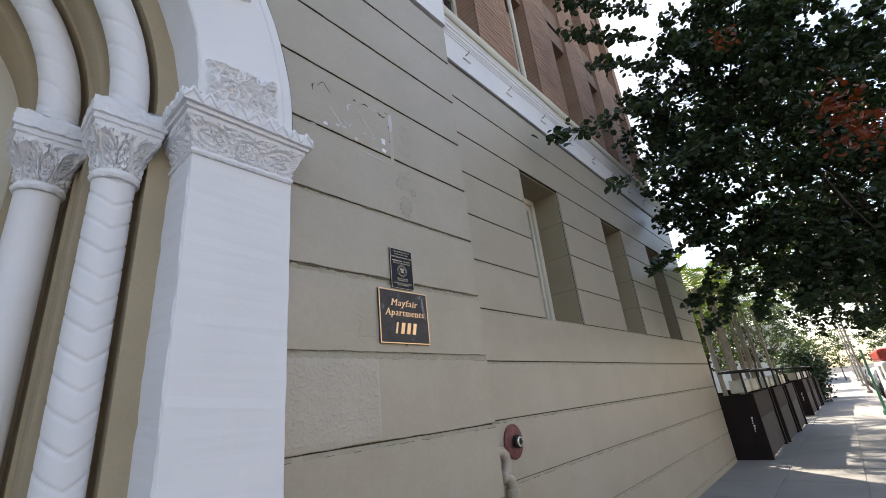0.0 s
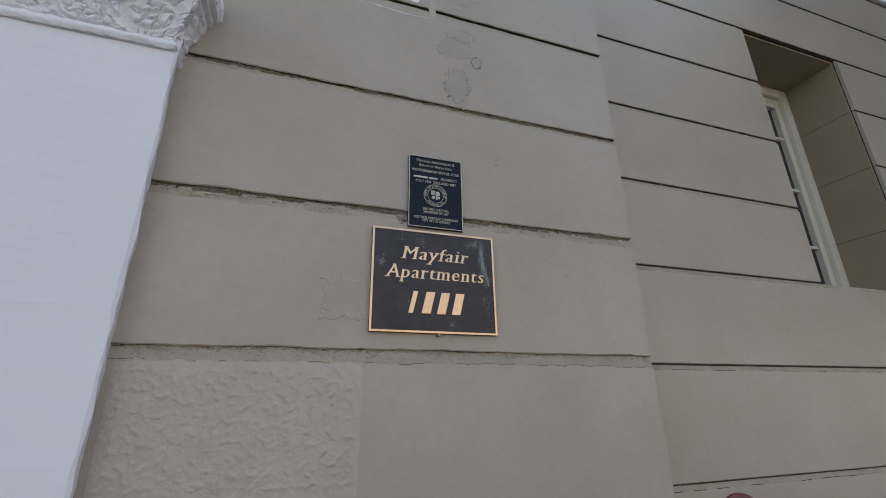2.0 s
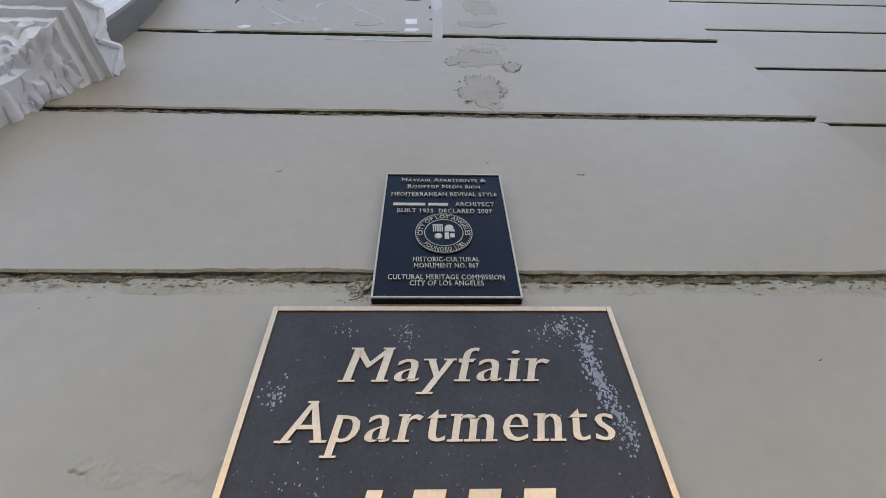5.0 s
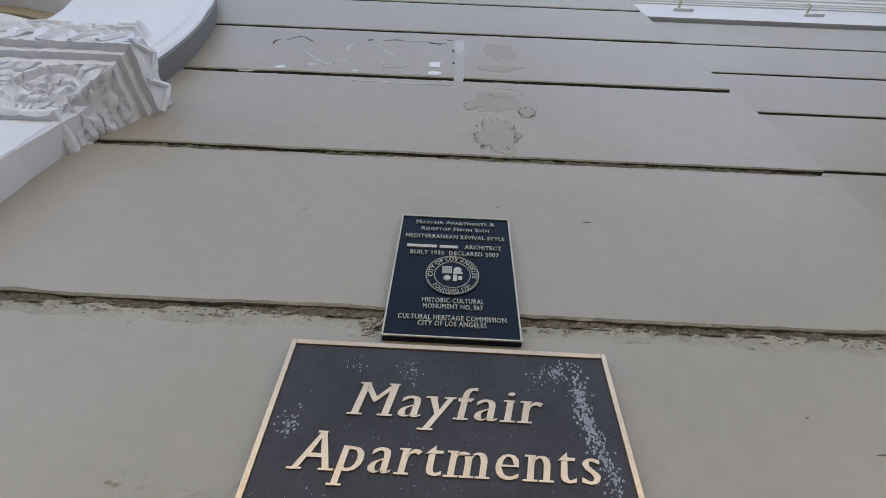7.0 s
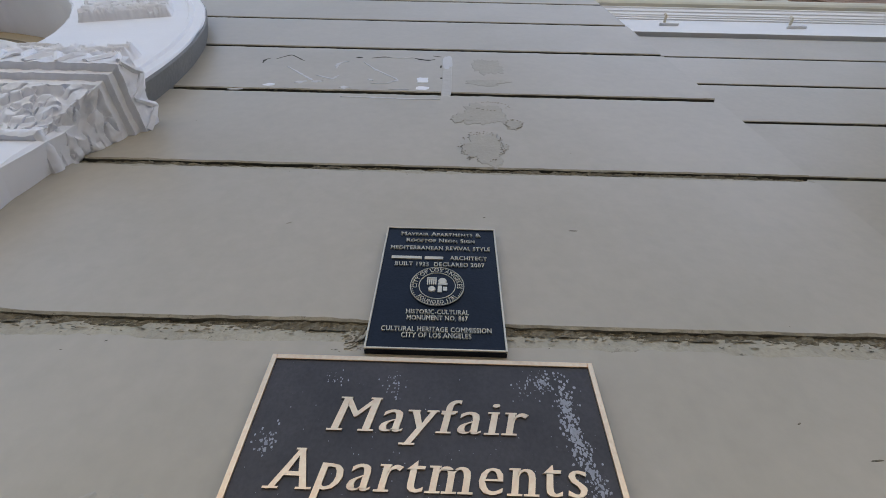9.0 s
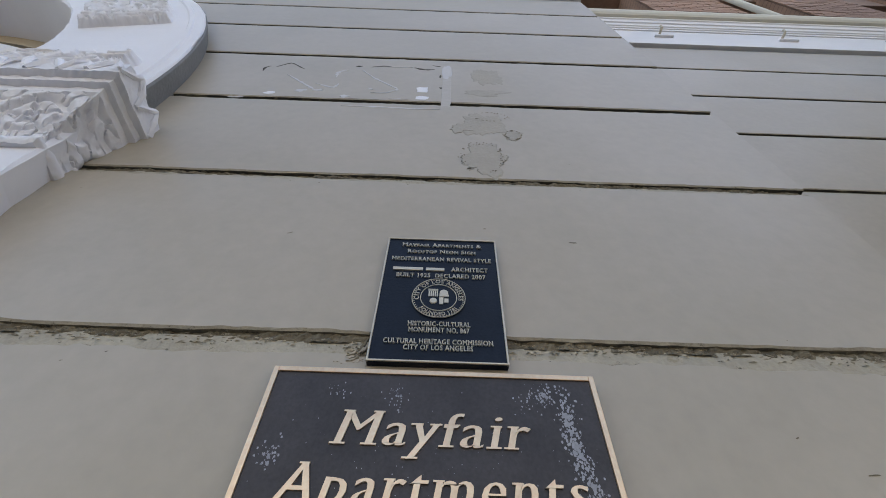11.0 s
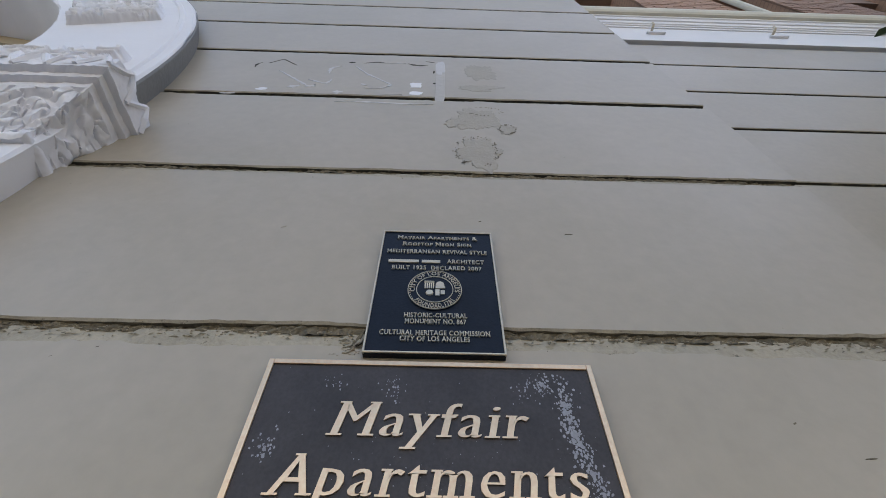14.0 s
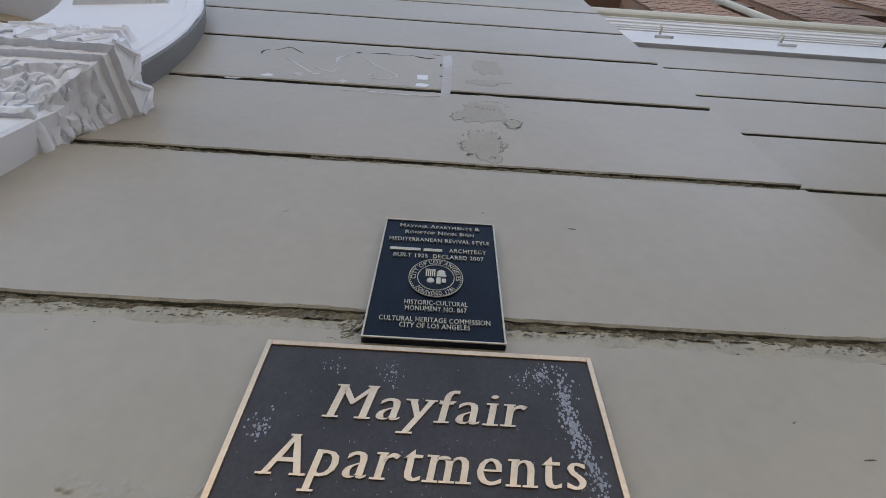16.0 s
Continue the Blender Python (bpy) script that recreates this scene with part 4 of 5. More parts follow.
SX0, SX1, SZ0, SZ1 = -0.096, 0.0900, 2.389, 2.648
monument_plaque = base("monument_plaque", "small blue-black bronze plaque with raised pale lettering and a round seal", "plaque")
plaque_body(monument_plaque, SX0, SX1, SZ0, SZ1, WY + 0.001, -0.010, 0.0026, bronze_blue, silver)
SW, SH = SX1 - SX0, SZ1 - SZ0
SXM = (SX0 + SX1) / 2
for body, v, w, h in (("Mayfair Apartments &", 0.069, 0.73, 0.0125), ("Rooftop Neon Sign", 0.135, 0.62, 0.0125), ("MEDITERRANEAN REVIVAL STYLE", 0.212, 0.88, 0.0125), ("BUILT 1925  DECLARED 2007", 0.366, 0.76, 0.0125),
                      ("HISTORIC-CULTURAL", 0.749, 0.475, 0.0115), ("MONUMENT NO. 867", 0.792, 0.455, 0.0115), ("CULTURAL HERITAGE COMMISSION", 0.870, 0.80, 0.0115), ("CITY OF LOS ANGELES", 0.909, 0.50, 0.0115)):
    letters("letters", body, monument_plaque, silver, SXM, -0.0085, SZ1 - v * SH - 0.004, h, w * SW, bold=-0.00002, depth=0.0015, serif=True, spacing=1.08, caps=True, stem=0.006)
letters("letters", "ARCHITECT", monument_plaque, silver, SXM + 0.245 * SW, -0.0085, SZ1 - 0.304 * SH - 0.004, 0.0125, 0.32 * SW, bold=-0.00002, depth=0.0015, serif=True, spacing=1.08, stem=0.006)
bar("name_bar", monument_plaque, silver, SXM - 0.285 * SW, SZ1 - 0.304 * SH - 0.004, 0.26 * SW, 0.0066, -0.0075)
bar("name_bar", monument_plaque, silver, SXM - 0.05 * SW, SZ1 - 0.304 * SH - 0.004, 0.16 * SW, 0.0066, -0.0075)
sz, sr = SZ1 - 0.552 * SH, 0.22 * SW
bm = bmesh.new()
lathe(bm, [(sr, 0.004), (sr, -0.002), (sr - 0.001, -0.003), (0.0001, -0.003)], (SXM - 0.002, -0.007, sz), axis='Y', segs=48)
seal = part("seal", bm, bronze_blue, monument_plaque, "round raised seal")
bm = bmesh.new()
for r in (sr - 0.0012, sr * 0.66):
    lathe(bm, [(r + 0.0007, -0.0095), (r + 0.0004, -0.0112), (r - 0.0004, -0.0112), (r - 0.0007, -0.0095)], (SXM - 0.002, 0, sz), axis='Y', segs=48)
part("seal_ring", bm, silver, seal)
bm = bmesh.new()
for i in range(56):
    a = 2 * math.pi * i / 56
    bmesh.ops.create_icosphere(bm, subdivisions=1, radius=0.0011, matrix=Matrix.Translation((SXM - 0.002 + (sr - 0.0035) * math.cos(a), -0.0102, sz + (sr - 0.0035) * math.sin(a))))
part("seal_beading", bm, silver, seal)
def ring_text(body, size, arc, r, upper):
    """Lettering bent round the seal, upright at its top or at its foot."""
    me = text_mesh(body, size, arc, depth=0.0012, bold=-0.00002, spacing=1.1)
    for v in me.vertices:
        a, rr = v.co.x / r, (r + v.co.y if upper else r - v.co.y)
        v.co.x, v.co.y = rr * math.sin(a), rr * math.cos(a) * (1 if upper else -1)
    me.materials.append(silver)
    ob = new("letters", me)
    ob.matrix_basis = pose(SXM - 0.002, -0.0102, sz, 90, 0, 0)
    ob.parent = seal


ring_text("CITY OF LOS ANGELES", 0.0095, 3.5 * 0.73 * sr, 0.73 * sr, True)
ring_text("FOUNDED 1781", 0.0095, 1.75 * 0.90 * sr, 0.90 * sr, False)
bm = bmesh.new()
q = sr * 0.25
for i in range(5):
    box(bm, SXM - 0.002 - q * 1.5 + i * q * 0.30, SXM - 0.002 - q * 1.5 + i * q * 0.30 + q * 0.18, -0.0116, -0.009, sz + 0.001, sz + q * 1.5)
box(bm, SXM - 0.002 - q * 1.55, SXM - 0.002 - 0.001, -0.0116, -0.009, sz + q * 1.3, sz + q * 1.6)
box(bm, SXM - 0.002 + 0.001, SXM - 0.002 + q * 1.5, -0.0116, -0.009, sz + 0.001, sz + q * 0.5)
lathe(bm, [(q * 0.7, -0.009), (q * 0.6, -0.0118), (0.0001, -0.012)], (SXM - 0.002 + q * 0.75, 0, sz + q * 0.9), axis='Y', segs=12)
lathe(bm, [(q * 0.62, -0.009), (q * 0.5, -0.0118), (0.0001, -0.012)], (SXM - 0.002 - q * 0.75, 0, sz - q * 0.75), axis='Y', segs=10)
box(bm, SXM - 0.002 + q * 0.1, SXM - 0.002 + q * 0.7, -0.0116, -0.009, sz - q * 1.4, sz - 0.001)
box(bm, SXM - 0.002 + q * 0.85, SXM - 0.002 + q * 1.45, -0.0116, -0.009, sz - q * 1.1, sz - q * 0.3)
part("seal_shield", bm, silver, seal)
monument_plaque.location.y += 0.0085

# ---- fire hose connection on the wing ----
FX, FZ = 1.338, 1.372
fdc = base("fire_hose_connection", "faded red wall plate with a chrome-ringed hose inlet on a pipe", "hose connection", at=(FX, RY, FZ))
bm = bmesh.new()
lathe(bm, [(0.128, 0.004), (0.130, -0.012), (0.118, -0.020), (0.07, -0.026), (0.0001, -0.028)], (0, 0, 0), axis='Y', segs=40)
part("wall_plate", bm, red_paint, fdc, smooth=False)
bm = bmesh.new()
lathe(bm, [(0.045, -0.02), (0.045, -0.035), (0.05, -0.040), (0.05, -0.060), (0.042, -0.065), (0.0001, -0.067)], (0.0, 0, 0.0), axis='Y', segs=24)
part("inlet_body", bm, black_rubber, fdc, smooth=False)
bm = bmesh.new()
lathe(bm, [(0.040, -0.059), (0.040, -0.073), (0.034, -0.076), (0.024, -0.076), (0.022, -0.067), (0.022, -0.059)], (0.0, 0, 0.0), axis='Y', segs=24)
part("chrome_ring", bm, chrome, fdc, "bright chrome ring")
wall_pipe = base("wall_pipe", "painted trap pipe with elbows in the stucco corner", "pipe", at=(1.06, RY, 0))
bm = bmesh.new()
tube(bm, [(-0.14, -0.07, 1.335), (-0.06, -0.07, 1.34), (0.0, -0.07, 1.335), (0.045, -0.07, 1.30), (0.055, -0.07, 1.25), (0.03, -0.07, 1.19), (0.0, -0.07, 1.16)], 0.038, 16)
part("elbow", bm, stucco, wall_pipe, smooth=True)
bm = bmesh.new()
tube(bm, [(-0.03, -0.07, 1.17), (0.02, -0.07, 1.165), (0.075, -0.07, 1.13), (0.085, -0.07, 1.07), (0.085, -0.07, 0.5), (0.085, -0.07, GZ - 0.02)], 0.040, 16)
part("pipe", bm, stucco, wall_pipe, smooth=True)
for z in (1.02, 0.4):
    bm = bmesh.new()
    lathe(bm, [(0.047, z), (0.05, z + 0.01), (0.05, z + 0.05), (0.047, z + 0.06)], (0.085, -0.07, 0), segs=16)
    part("collar", bm, stucco, wall_pipe)

# ---- dark patio screens past the wing ----
def patio_screen(x, w, h, y0=0.02):
    t = base("patio_screen", "dark brown wooden patio screen with a black metal top frame", "patio screen", at=(x, y0, GZ - 0.012), group="patio screens")
    part("side_panel", boxed(0, 0.05, 0, 1.6, 0, h, 0.005), dark_wood, t)
    part("front_panel", boxed(0.05, w, 0.0, 0.05, h * 0.62, h, 0.005), dark_wood, t)
    part("lower_panel", boxed(0.06, w, 0.012, 0.045, 0.05, h * 0.62, 0.004), grey_panel, t, "weathered grey lower panel")
    part("post", boxed(w - 0.05, w + 0.06, -0.03, 0.07, 0, h + 0.02, 0.006), dark_wood, t)
    for k in range(2):
        part("lantern_post", boxed(0.05 + k * (w - 0.12), 0.09 + k * (w - 0.12), 0.1, 0.14, h, h + 0.45), black_metal, t)
        part("lantern_glass", boxed(0.12 + k * (w * 0.45), 0.12 + k * (w * 0.45) + w * 0.3, 0.12, 0.4, h + 0.02, h + 0.28, 0.02), cream_paint, t, "pale lantern glass")
    for i in range(6):
        part("writing_bar", boxed(-0.004, 0.0, 0.14 + 0.01 * (i % 3), 0.17, h * 0.62 - 0.05 * i, h * 0.62 - 0.05 * i + 0.032), white_metal, t)
    bm = bmesh.new()
    for i in range(9):
        a = i / 8
        box(bm, -0.1 + (w + 0.2) * a - 0.012, -0.1 + (w + 0.2) * a + 0.012, -0.1, 0.5, h + 0.43, h + 0.446, 0.002)
    box(bm, -0.1, w + 0.1, -0.1, 0.5, h + 0.45, h + 0.48, 0.01)
    part("canopy", bm, black_metal, t)
    return t


for k, (x, w, y) in enumerate(((9.32, 2.41, -0.33), (11.98, 2.16, -0.41), (14.38, 1.99, -0.48), (19.61, 2.32, -0.56), (22.27, 2.49, -0.61), (25.09, 2.49, -0.69))):
    patio_screen(x, w, 1.24, y)

# ---- trees ----
def leaves(bm, centre, spread, count, size, rng):
    for _ in range(count):
        p = Vector(centre) + Vector((rng.gauss(0, spread[0]), rng.gauss(0, spread[1]), rng.gauss(0, spread[2])))
        one_leaf(bm, p, size * rng.uniform(0.6, 1.3), rng)


def one_leaf(bm, p, s, rng):
    m = Matrix.Translation(p) @ Euler((rng.uniform(-1.1, 1.1), rng.uniform(-1.1, 1.1), rng.uniform(0, 6.28))).to_matrix().to_4x4()
    co = [(0, 0, 0), (0.42, 0.32, 0.10), (0.36, 0.75, 0.12), (0, 1.05, 0.0), (-0.36, 0.75, 0.12), (-0.42, 0.32, 0.10)]
    v = [bm.verts.new(m @ (Vector(c) * s)) for c in co]
    bm.faces.new((v[0], v[1], v[2], v[3]))
    bm.faces.new((v[0], v[3], v[4], v[5]))


def twig_leaves(bm_l, bm_w, a, b, count, size, rng, sag=0.15):
    a, b = Vector(a), Vector(b)
    pts = []
    for i in range(7):
        f = i / 6
        p = a.lerp(b, f) + Vector((rng.gauss(0, 0.03), rng.gauss(0, 0.03), -sag * math.sin(f * math.pi) * 0.5))
        pts.append(p)
    tube(bm_w, pts, [0.014 * (1 - 0.8 * i / 6) + 0.002 for i in range(7)], 6)
    for k in range(count):
        f = rng.random() ** 0.8
        i = min(5, int(f * 6))
        p = pts[i].lerp(pts[i + 1], f * 6 - i)
        one_leaf(bm_l, p + Vector((rng.gauss(0, 0.05), rng.gauss(0, 0.05), rng.gauss(-0.03, 0.05))), size * rng.uniform(0.7, 1.25), rng)


def street_tree(at, crown_c, crown_r, clumps, per, size, seed, label, mat=leaf_dark, reach=(), girth=1.0, spread=0.26):
    rng = random.Random(seed)
    t = base("street_tree", label, "tree", at=at, group="street trees")
    o = Vector(at)
    c = Vector(crown_c) - o
    bw, bl = bmesh.new(), bmesh.new()
    fork = Vector((c.x * 0.15, c.y * 0.15, max(1.6, c.z - crown_r[2] * 0.85)))
    tube(bw, [(0, 0, -0.05), (0.02, 0.01, 0.3), fork * 0.5 + Vector((0.05, 0.04, 0)), fork], [0.16 * girth, 0.12 * girth, 0.10 * girth, 0.085 * girth], 12)
    ends = []
    for i in range(clumps):
        while True:
            u = Vector((rng.uniform(-1, 1), rng.uniform(-1, 1), rng.uniform(-1, 1)))
            if 0.25 < u.length < 1 and rng.random() < 0.35 + 0.65 * u.length:
                break
        p = c + Vector((u.x * crown_r[0], u.y * crown_r[1], u.z * crown_r[2]))
        ends.append(p)
        s = rng.uniform(0.55, 1.25)
        # each clump is a few drooping sprays of leaves
        for _ in range(4):
            q = p + Vector((rng.gauss(0, spread * s), rng.gauss(0, spread * s), rng.gauss(0, spread * 0.8 * s)))
            d = Vector((rng.gauss(0, 1), rng.gauss(0, 1), -0.5)).normalized() * rng.uniform(0.15, 0.5) * s
            for _ in range(int(per * s / 4)):
                f = rng.random()
                one_leaf(bl, q + d * f + Vector((rng.gauss(0, 0.09), rng.gauss(0, 0.09), rng.gauss(0, 0.07))) * (1.2 - 0.7 * f), size * rng.uniform(0.6, 1.25), rng)
    hubs = []
    for i in range(7):
        a = 6.283 * (i + rng.uniform(-0.3, 0.3)) / 7
        hub = c + Vector((math.cos(a) * crown_r[0] * 0.4, math.sin(a) * crown_r[1] * 0.4, crown_r[2] * rng.uniform(-0.5, 0.4)))
        bend = fork.lerp(hub, 0.5) + Vector((rng.gauss(0, 0.2), rng.gauss(0, 0.2), rng.uniform(-0.1, 0.3)))
        tube(bw, [fork, fork.lerp(bend, 0.5) + Vector((0, 0, 0.06)), bend, hub], [0.06 * girth, 0.05 * girth, 0.04 * girth, 0.026 * girth], 7)
        hubs.append(hub)
    for p in ends[:: max(1, len(ends) // 40)]:
        hub = min(hubs, key=lambda h: (h - p).length)
        mid = hub.lerp(p, 0.5) + Vector((rng.gauss(0, 0.12), rng.gauss(0, 0.12), rng.uniform(0.0, 0.2)))
        tube(bw, [hub, mid, p], [0.022 * girth, 0.014 * girth, 0.006], 6)
    for a, b, n in reach:
        twig_leaves(bl, bw, Vector(a) - o, Vector(b) - o, n, size, rng)
    part("trunk", bw, bark, t, smooth=True)
    part("crown", bl, mat, t)
    return t


street_tree((8.3, -3.3, GZ - 0.16), (7.5, -2.1, 5.75), (2.4, 2.05, 3.0), 215, 215, 0.098, 11, "leafy street tree with dark rounded leaves overhanging the pavement", spread=0.22,
            reach=[((5.6, -1.2, 6.4), (4.2, -0.6, 5.5), 110), ((4.2, -0.6, 5.5), (2.55, -0.05, 4.62), 120), ((5.6, -1.2, 8.2), (3.3, -0.35, 7.3), 220), ((5.5, -1.0, 7.6), (3.2, -0.3, 6.6), 200), ((5.6, -1.2, 7.0), (3.6, -0.5, 6.1), 150), ((5.6, -1.4, 9.0), (3.6, -0.5, 8.2), 200),
                   ((5.4, -1.4, 5.2), (2.9, -0.55, 3.88), 110), ((6.6, -1.1, 4.5), (5.1, -0.1, 3.3), 170), ((6.8, -1.2, 3.6), (5.9, -0.5, 2.4), 210), ((6.6, -1.0, 3.8), (5.7, -0.35, 2.75), 140), ((6.8, -1.6, 3.5), (6.2, -1.1, 2.5), 210), ((6.8, -2.0, 3.4), (6.3, -1.7, 2.55), 200), ((6.8, -2.4, 3.4), (6.4, -2.3, 2.6), 190)])
bm = bmesh.new()
rng = random.Random(3)
leaves(bm, (0, 0, 0), (0.09, 0.10, 0.20), 110, 0.075, rng)
leaves(bm, (0.1, -0.14, -0.32), (0.12, 0.16, 0.12), 110, 0.075, rng)
leaves(bm, (0.05, 0.62, 1.42), (0.05, 0.06, 0.07), 26, 0.06, rng)
dry = tagged(part("dry_leaf_cluster", bm, leaf_red), "cluster of dry red leaves hanging in the street tree", "leaves", kind="stuff")
dry.location = (3.75, -2.62, 4.12)
street_tree((12.2, -3.4, GZ - 0.16), (11.8, -2.7, 4.5), (2.4, 1.7, 1.9), 80, 150, 0.10, 21, "leafy dark green street tree beside the kerb")
street_tree((15.8, -3.5, GZ - 0.16), (15.4, -3.0, 4.0), (2.1, 1.5, 1.6), 60, 150, 0.11, 41, "leafy dark green street tree beside the kerb")
for k, (x, y, zc, r, s, m) in enumerate(((11.9, 2.5, 4.6, 1.6, 24, leaf_bright), (14.8, 3.0, 4.3, 1.7, 27, leaf_bright), (18.2, 2.9, 4.2, 2.0, 28, leaf_bright), (21.6, 2.7, 3.9, 2.0, 25, leaf_mid), (26.0, 1.5, 4.0, 2.2, 29, leaf_dark), (31.0, 1.3, 4.2, 2.3, 30, leaf_dark),
                                         (26, -6.4, 4.3, 2.4, 22, leaf_mid), (36, -6.6, 4.4, 2.6, 23, leaf_dark), (48, -6.4, 4.6, 3.0, 26, leaf_dark), (62, -7.0, 4.6, 3.2, 33, leaf_mid), (75, 1.5, 4.2, 3.4, 35, leaf_dark), (66, -1.6, 3.6, 2.6, 36, leaf_mid), (88, -3.5, 4.0, 4.0, 37, leaf_dark), (95, 2.0, 4.5, 4.5, 38, leaf_mid), (84, -7.5, 4.2, 4.0, 39, leaf_mid), (40, 1.2, 3.4, 2.0, 40, leaf_mid))):
    street_tree((x, y, GZ if y > -2.6 else GZ - 0.16), (x, y - 0.3, zc), (r, r * 0.9, r * 0.8), 18 if x < 13 else 44, 90, 0.12, s, "leafy green street tree further along the pavement", m, girth=0.5)


def bush(at, r, seed):
    rng = random.Random(seed)
    o = base("clipped_bush", "dense dark green clipped bush beside the pavement", "bush", at=at, group="bushes")
    bm = bmesh.new()
    for _ in range(60):
        u = Vector((rng.gauss(0, 1), rng.gauss(0, 1), rng.gauss(0, 1))).normalized()
        leaves(bm, (u.x * r[0], u.y * r[1], r[2] + u.z * r[2] * 0.92), (0.2, 0.2, 0.2), 60, 0.12, rng)
    part("foliage", bm, leaf_dark, o)
    bm = bmesh.new()
    tube(bm, [(0, 0, -0.03), (0.03, 0, r[2] * 0.6), (0, 0.02, r[2] * 1.2)], [0.12, 0.09, 0.04], 8)
    part("stem", bm, bark, o)


bush((27.2, -0.2, GZ), (1.1, 0.8, 1.3), 60)
bush((30.4, -0.15, GZ), (1.2, 0.8, 1.2), 61)


def palm(at, h, seed):
    rng = random.Random(seed)
    t = base("palm_tree", "slender grey palm trunk with a green frond crown", "palm", at=at, group="palms")
    bm = bmesh.new()
    n = 24
    tube(bm, [(0.06 * math.sin(i * 0.3), 0, h * i / n) for i in range(n + 1)], [0.05 + 0.006 * (i % 2) for i in range(n + 1)], 10)
    part("trunk", bm, palm_bark, t)
    bm = bmesh.new()
    for k in range(16):
        a = rng.uniform(0, 6.28)
        up = rng.uniform(-0.3, 0.9)
        d = Vector((math.cos(a), math.sin(a), up))
        for i in range(22):
            f = (i + 1) / 22
            p = Vector((0, 0, h)) + d * (1.7 * f) + Vector((0, 0, -1.1 * f * f))
            side = Vector((-d.y, d.x, 0)).normalized()
            for sg in (-1, 1):
                tip = p + side * sg * 0.38 * (1 - f * 0.6) + d * 0.22 + Vector((0, 0, -0.12))
                w = d.normalized() * 0.02
                vs = [bm.verts.new(q) for q in (p - w, p + w, tip)]
                bm.faces.new(vs)
    part("fronds", bm, leaf_palm, t)
    return t


for k, (x, y, h) in enumerate(((10.15, 0.31, 3.75), (10.98, 0.1, 4.08), (12.48, 0.43, 3.92), (13.14, 0.06, 4.42), (13.72, 0.27, 4.25), (15.38, 0.1, 3.92), (15.88, 0.35, 4.25), (18.37, 0.1, 4.08))):
    palm((x, y, GZ - 0.02), h, 40 + k)

# ---- the far side ----
neighbour = base("neighbour_building", "pale plastered building set back behind the palms", "building")
part("wall", boxed(10.0, 25, 4.0, 11, GZ - 0.2, 5.2), far_wall, neighbour)
for k in range(5):
    w = part("window", boxed(11 + 2.8 * k, 12.2 + 2.8 * k, 3.97, 4.06, 1.1, 2.7, 0.01), glass_dark, neighbour)
far_house = base("far_building", "pale building down the street", "building")
part("wall", boxed(60, 90, 2, 20, GZ - 0.2, 7), far_wall, far_house)
for k in range(6):
    part("window", boxed(59.95, 60.05, 3 + 2.6 * k, 4.4 + 2.6 * k, 2.5, 4.3), glass_dark, far_house)


def car(at, yaw, paint, seed):
    o = base("parked_car", "parked car at the kerb down the street", "car", group="parked cars")
    o.matrix_basis = pose(*at, 0, 0, yaw)
    bm = bmesh.new()
    prof = [(-2.1, 0.35), (-2.15, 0.75), (-1.5, 0.92), (-0.95, 1.38), (0.55, 1.42), (1.25, 0.95), (2.05, 0.80), (2.15, 0.35)]
    rows = [[bm.verts.new((x, y * (0.86 if z > 1 else 1.0), z)) for x, z in prof] for y in (-0.86, 0.86)]
    n = len(prof)
    for i in range(n):
        bm.faces.new((rows[0][i], rows[0][(i + 1) % n], rows[1][(i + 1) % n], rows[1][i]))
    bm.faces.new(rows[0])
    bm.faces.new(rows[1])
    bmesh.ops.bevel(bm, geom=list(bm.edges), offset=0.06, segments=2, affect='EDGES')
    body = part("body", bm, paint, o, smooth=True)
    part("windscreen", boxed(-0.9, 1.0, -0.74, 0.74, 1.0, 1.33, 0.1), glass_dark, o)
    for x in (-1.35, 1.35):
        for y in (-0.82, 0.82):
            bm = bmesh.new()
            lathe(bm, [(0.0001, -0.1), (0.31, -0.1), (0.33, -0.06), (0.33, 0.06), (0.31, 0.1), (0.0001, 0.1)], (x, y, 0.33), axis='Y', segs=20)
            part("wheel", bm, black_rubber, o)


dark_paint = material("dark_car_paint", (0.03, 0.035, 0.045), 0.25, vary=0.05)
for k, (x, p) in enumerate(((31, dark_paint), (37, white_metal), (43, dark_paint), (50, dark_paint))):
    car((x, -3.75, GZ - 0.16), 0 if k % 2 else 180, p, k)
van = base("delivery_van", "white delivery van with a red top parked at the kerb", "van", at=(18.8, -3.72, GZ - 0.16))
part("body", boxed(0, 4.6, -0.95, 0.95, 0.4, 1.75, 0.12), white_metal, van)
part("roof_box", boxed(0.1, 4.5, -0.93, 0.93, 1.751, 2.15, 0.1), material("red_enamel", (0.42, 0.05, 0.035), 0.4, vary=0.08), van, "red top")
part("side_window", boxed(0.5, 1.7, 0.93, 0.965, 1.1, 1.6, 0.01), glass_dark, van)
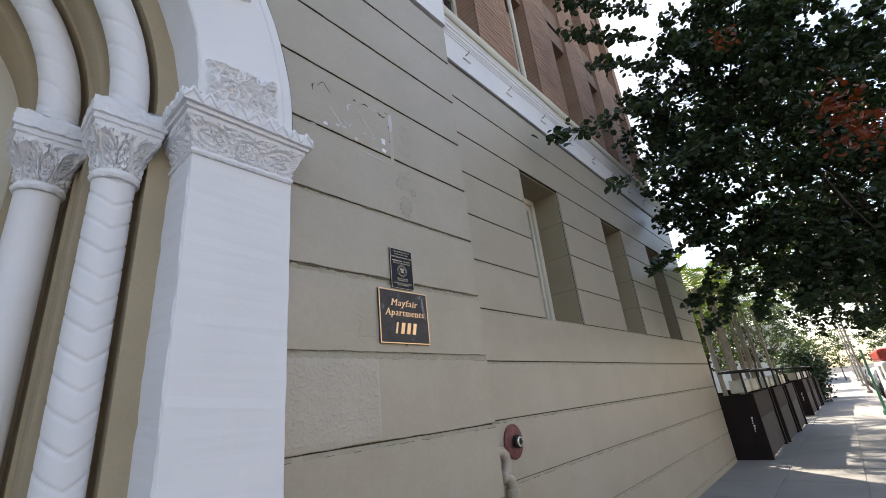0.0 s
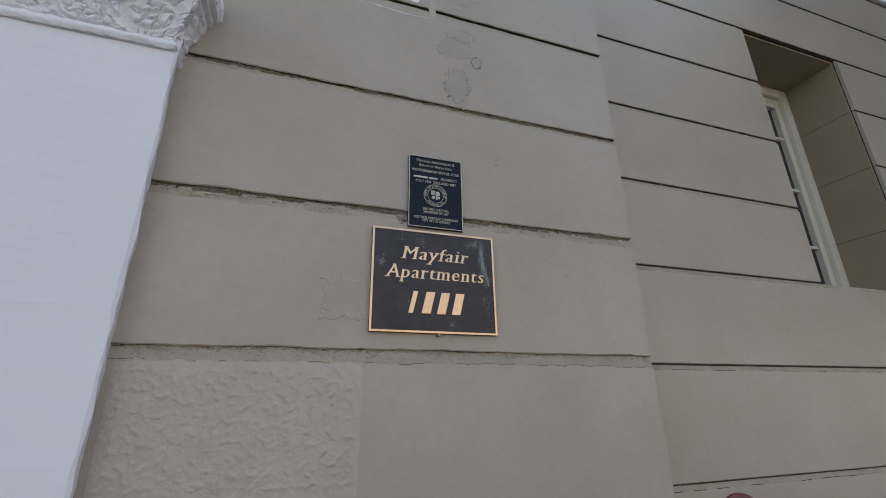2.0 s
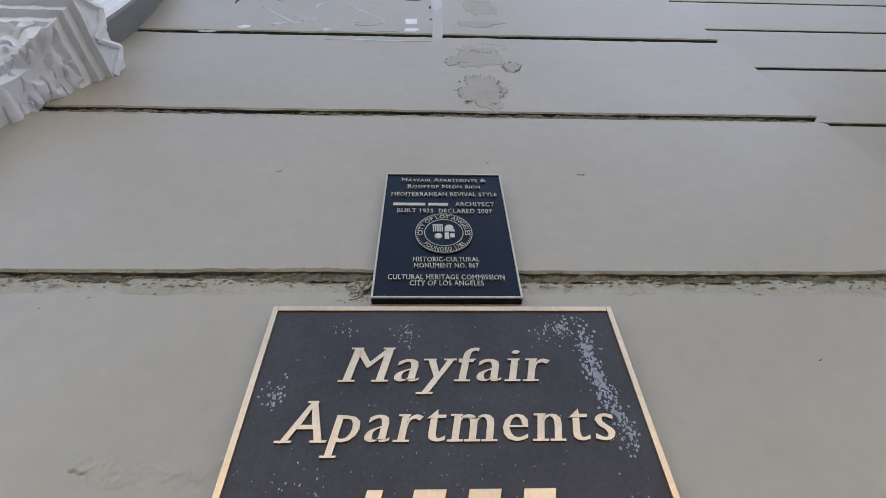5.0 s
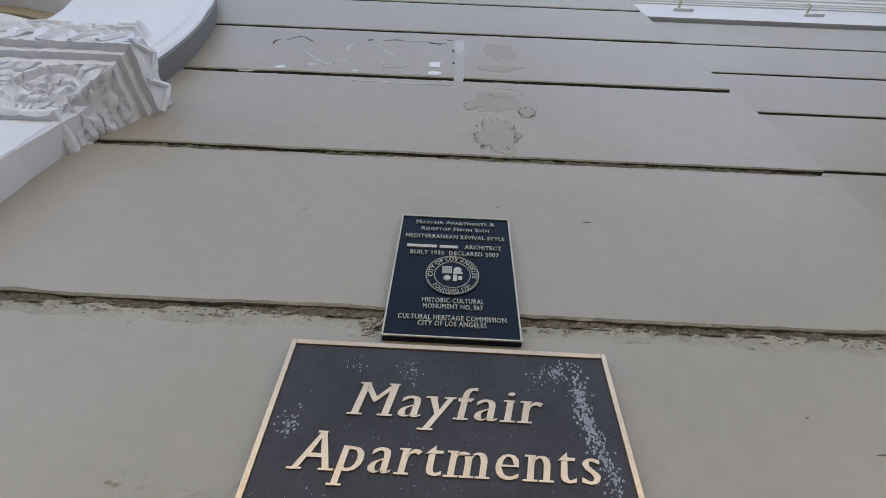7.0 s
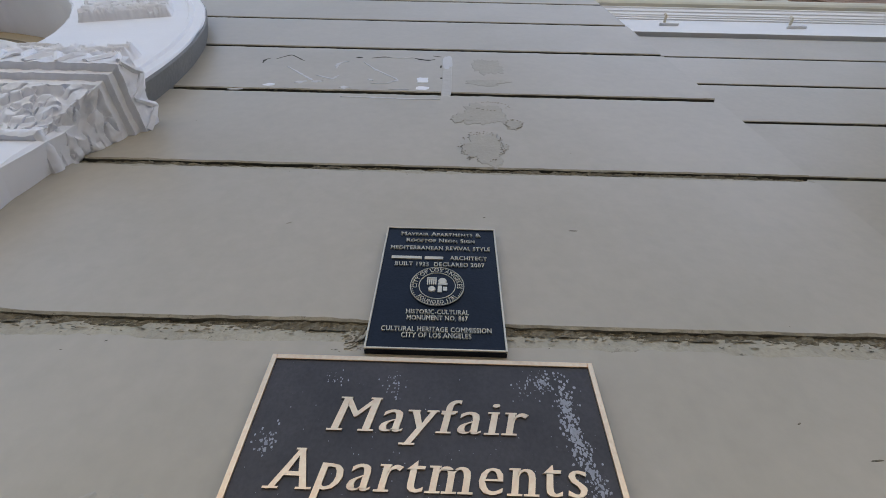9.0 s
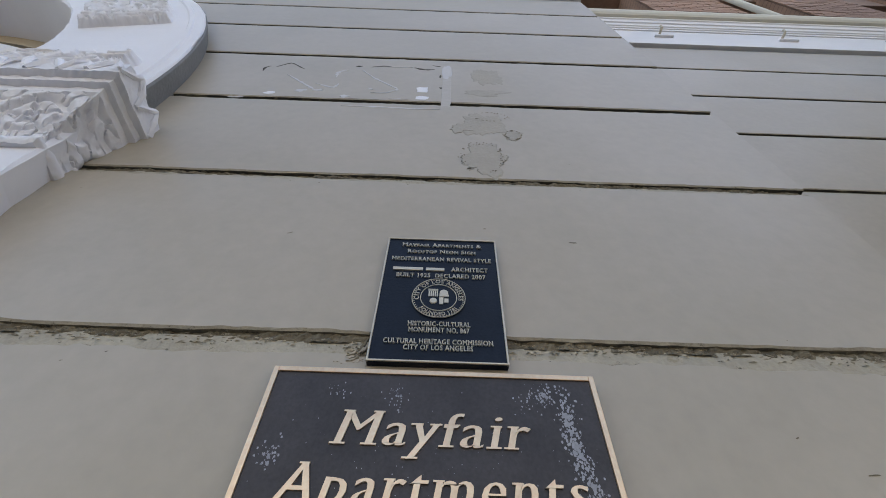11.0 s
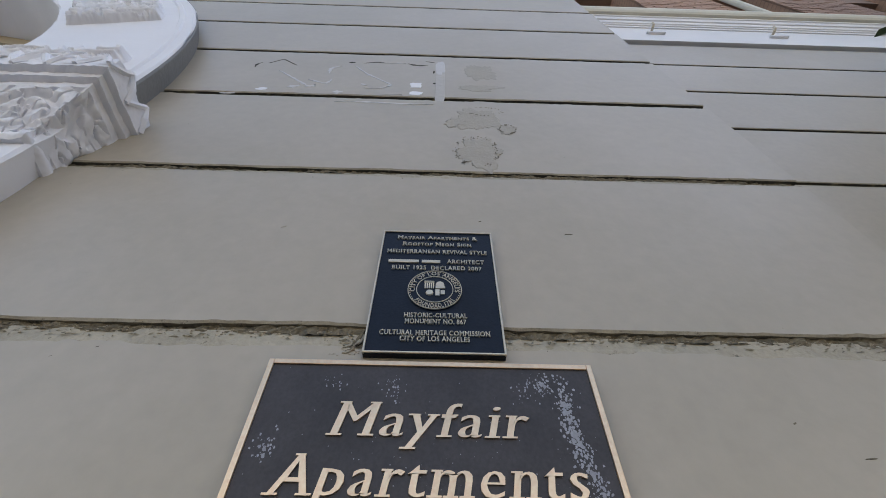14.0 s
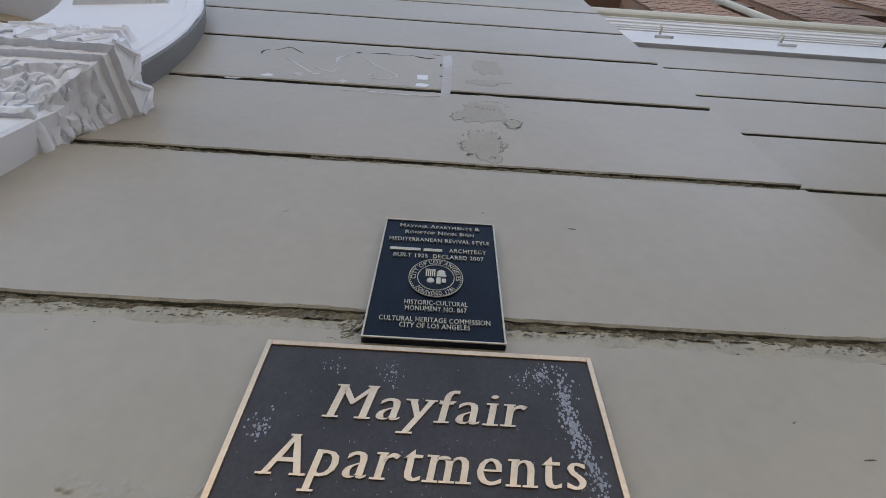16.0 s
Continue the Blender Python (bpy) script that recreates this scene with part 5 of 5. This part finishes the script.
for x in (0.9, 3.7):
    for y in (-0.9, 0.9):
        bm = bmesh.new()
        lathe(bm, [(0.0001, -0.11), (0.33, -0.11), (0.36, -0.06), (0.36, 0.06), (0.33, 0.11), (0.0001, 0.11)], (x, y, 0.36), axis='Y', segs=20)
        part("wheel", bm, black_rubber, van)


def pole(name, at, h, r, mat, label, cat):
    o = base(name, label, cat, at=at)
    bm = bmesh.new()
    lathe(bm, [(r * 2.2, -0.02), (r * 2.2, 0.12), (r * 1.1, 0.2), (r, 0.3), (r * 0.8, h)], (0, 0, 0), segs=14)
    part("shaft", bm, mat, o)
    return o


pole("sign_post", (18.2, -2.42, GZ), 2.0, 0.04, green_paint, "green painted steel sign post at the kerb", "post")
for k, x in enumerate((33, 44, 58)):
    pole("utility_pole", (x, -2.5, GZ), 6.5, 0.06, palm_bark, "weathered grey wooden utility pole at the kerb", "pole")

# unseen buildings added across the street: close the place behind the camera, bounce sunlight
for k, (x0, x1, h) in enumerate(((-30, -9, 9.0), (-8, 14, 7.5), (15, 40, 10.5), (42, 80, 8.0))):
    o = base("unseen_building", "unseen pale plastered building added across the street", "building", at=(x0, -24, GZ - 0.16), group="buildings across the street")
    part("wall", boxed(0, x1 - x0, -8, 0, 0, h), far_wall, o)
    part("roof_edge", boxed(-0.1, x1 - x0 + 0.1, -0.2, 0.15, h, h + 0.3, 0.03), cream_paint, o)
    n = int((x1 - x0) / 3.2)
    for i in range(n):
        for z in (0.9, 4.2):
            if z + 1.8 < h:
                part("window", boxed(1 + i * 3.2, 2.4 + i * 3.2, -0.05, 0.03, z, z + 1.7, 0.01), glass_dark, o)

# ---- pavement slabs ----
slab_bm = bmesh.new()
box(slab_bm, 0.006, 1.194, 0.006, 0.974, -0.05, 0.0, 0.006)
slab_mesh = mesh_of("slab", slab_bm, concrete)
for i in range(-6, 34):
    for j in range(3):
        o = new("slab", slab_mesh)
        o.location = (i * 1.2, -2.6 + j * 0.98, GZ - 0.001 * ((i * 7 + j * 3) % 4))
        o.parent = pavement
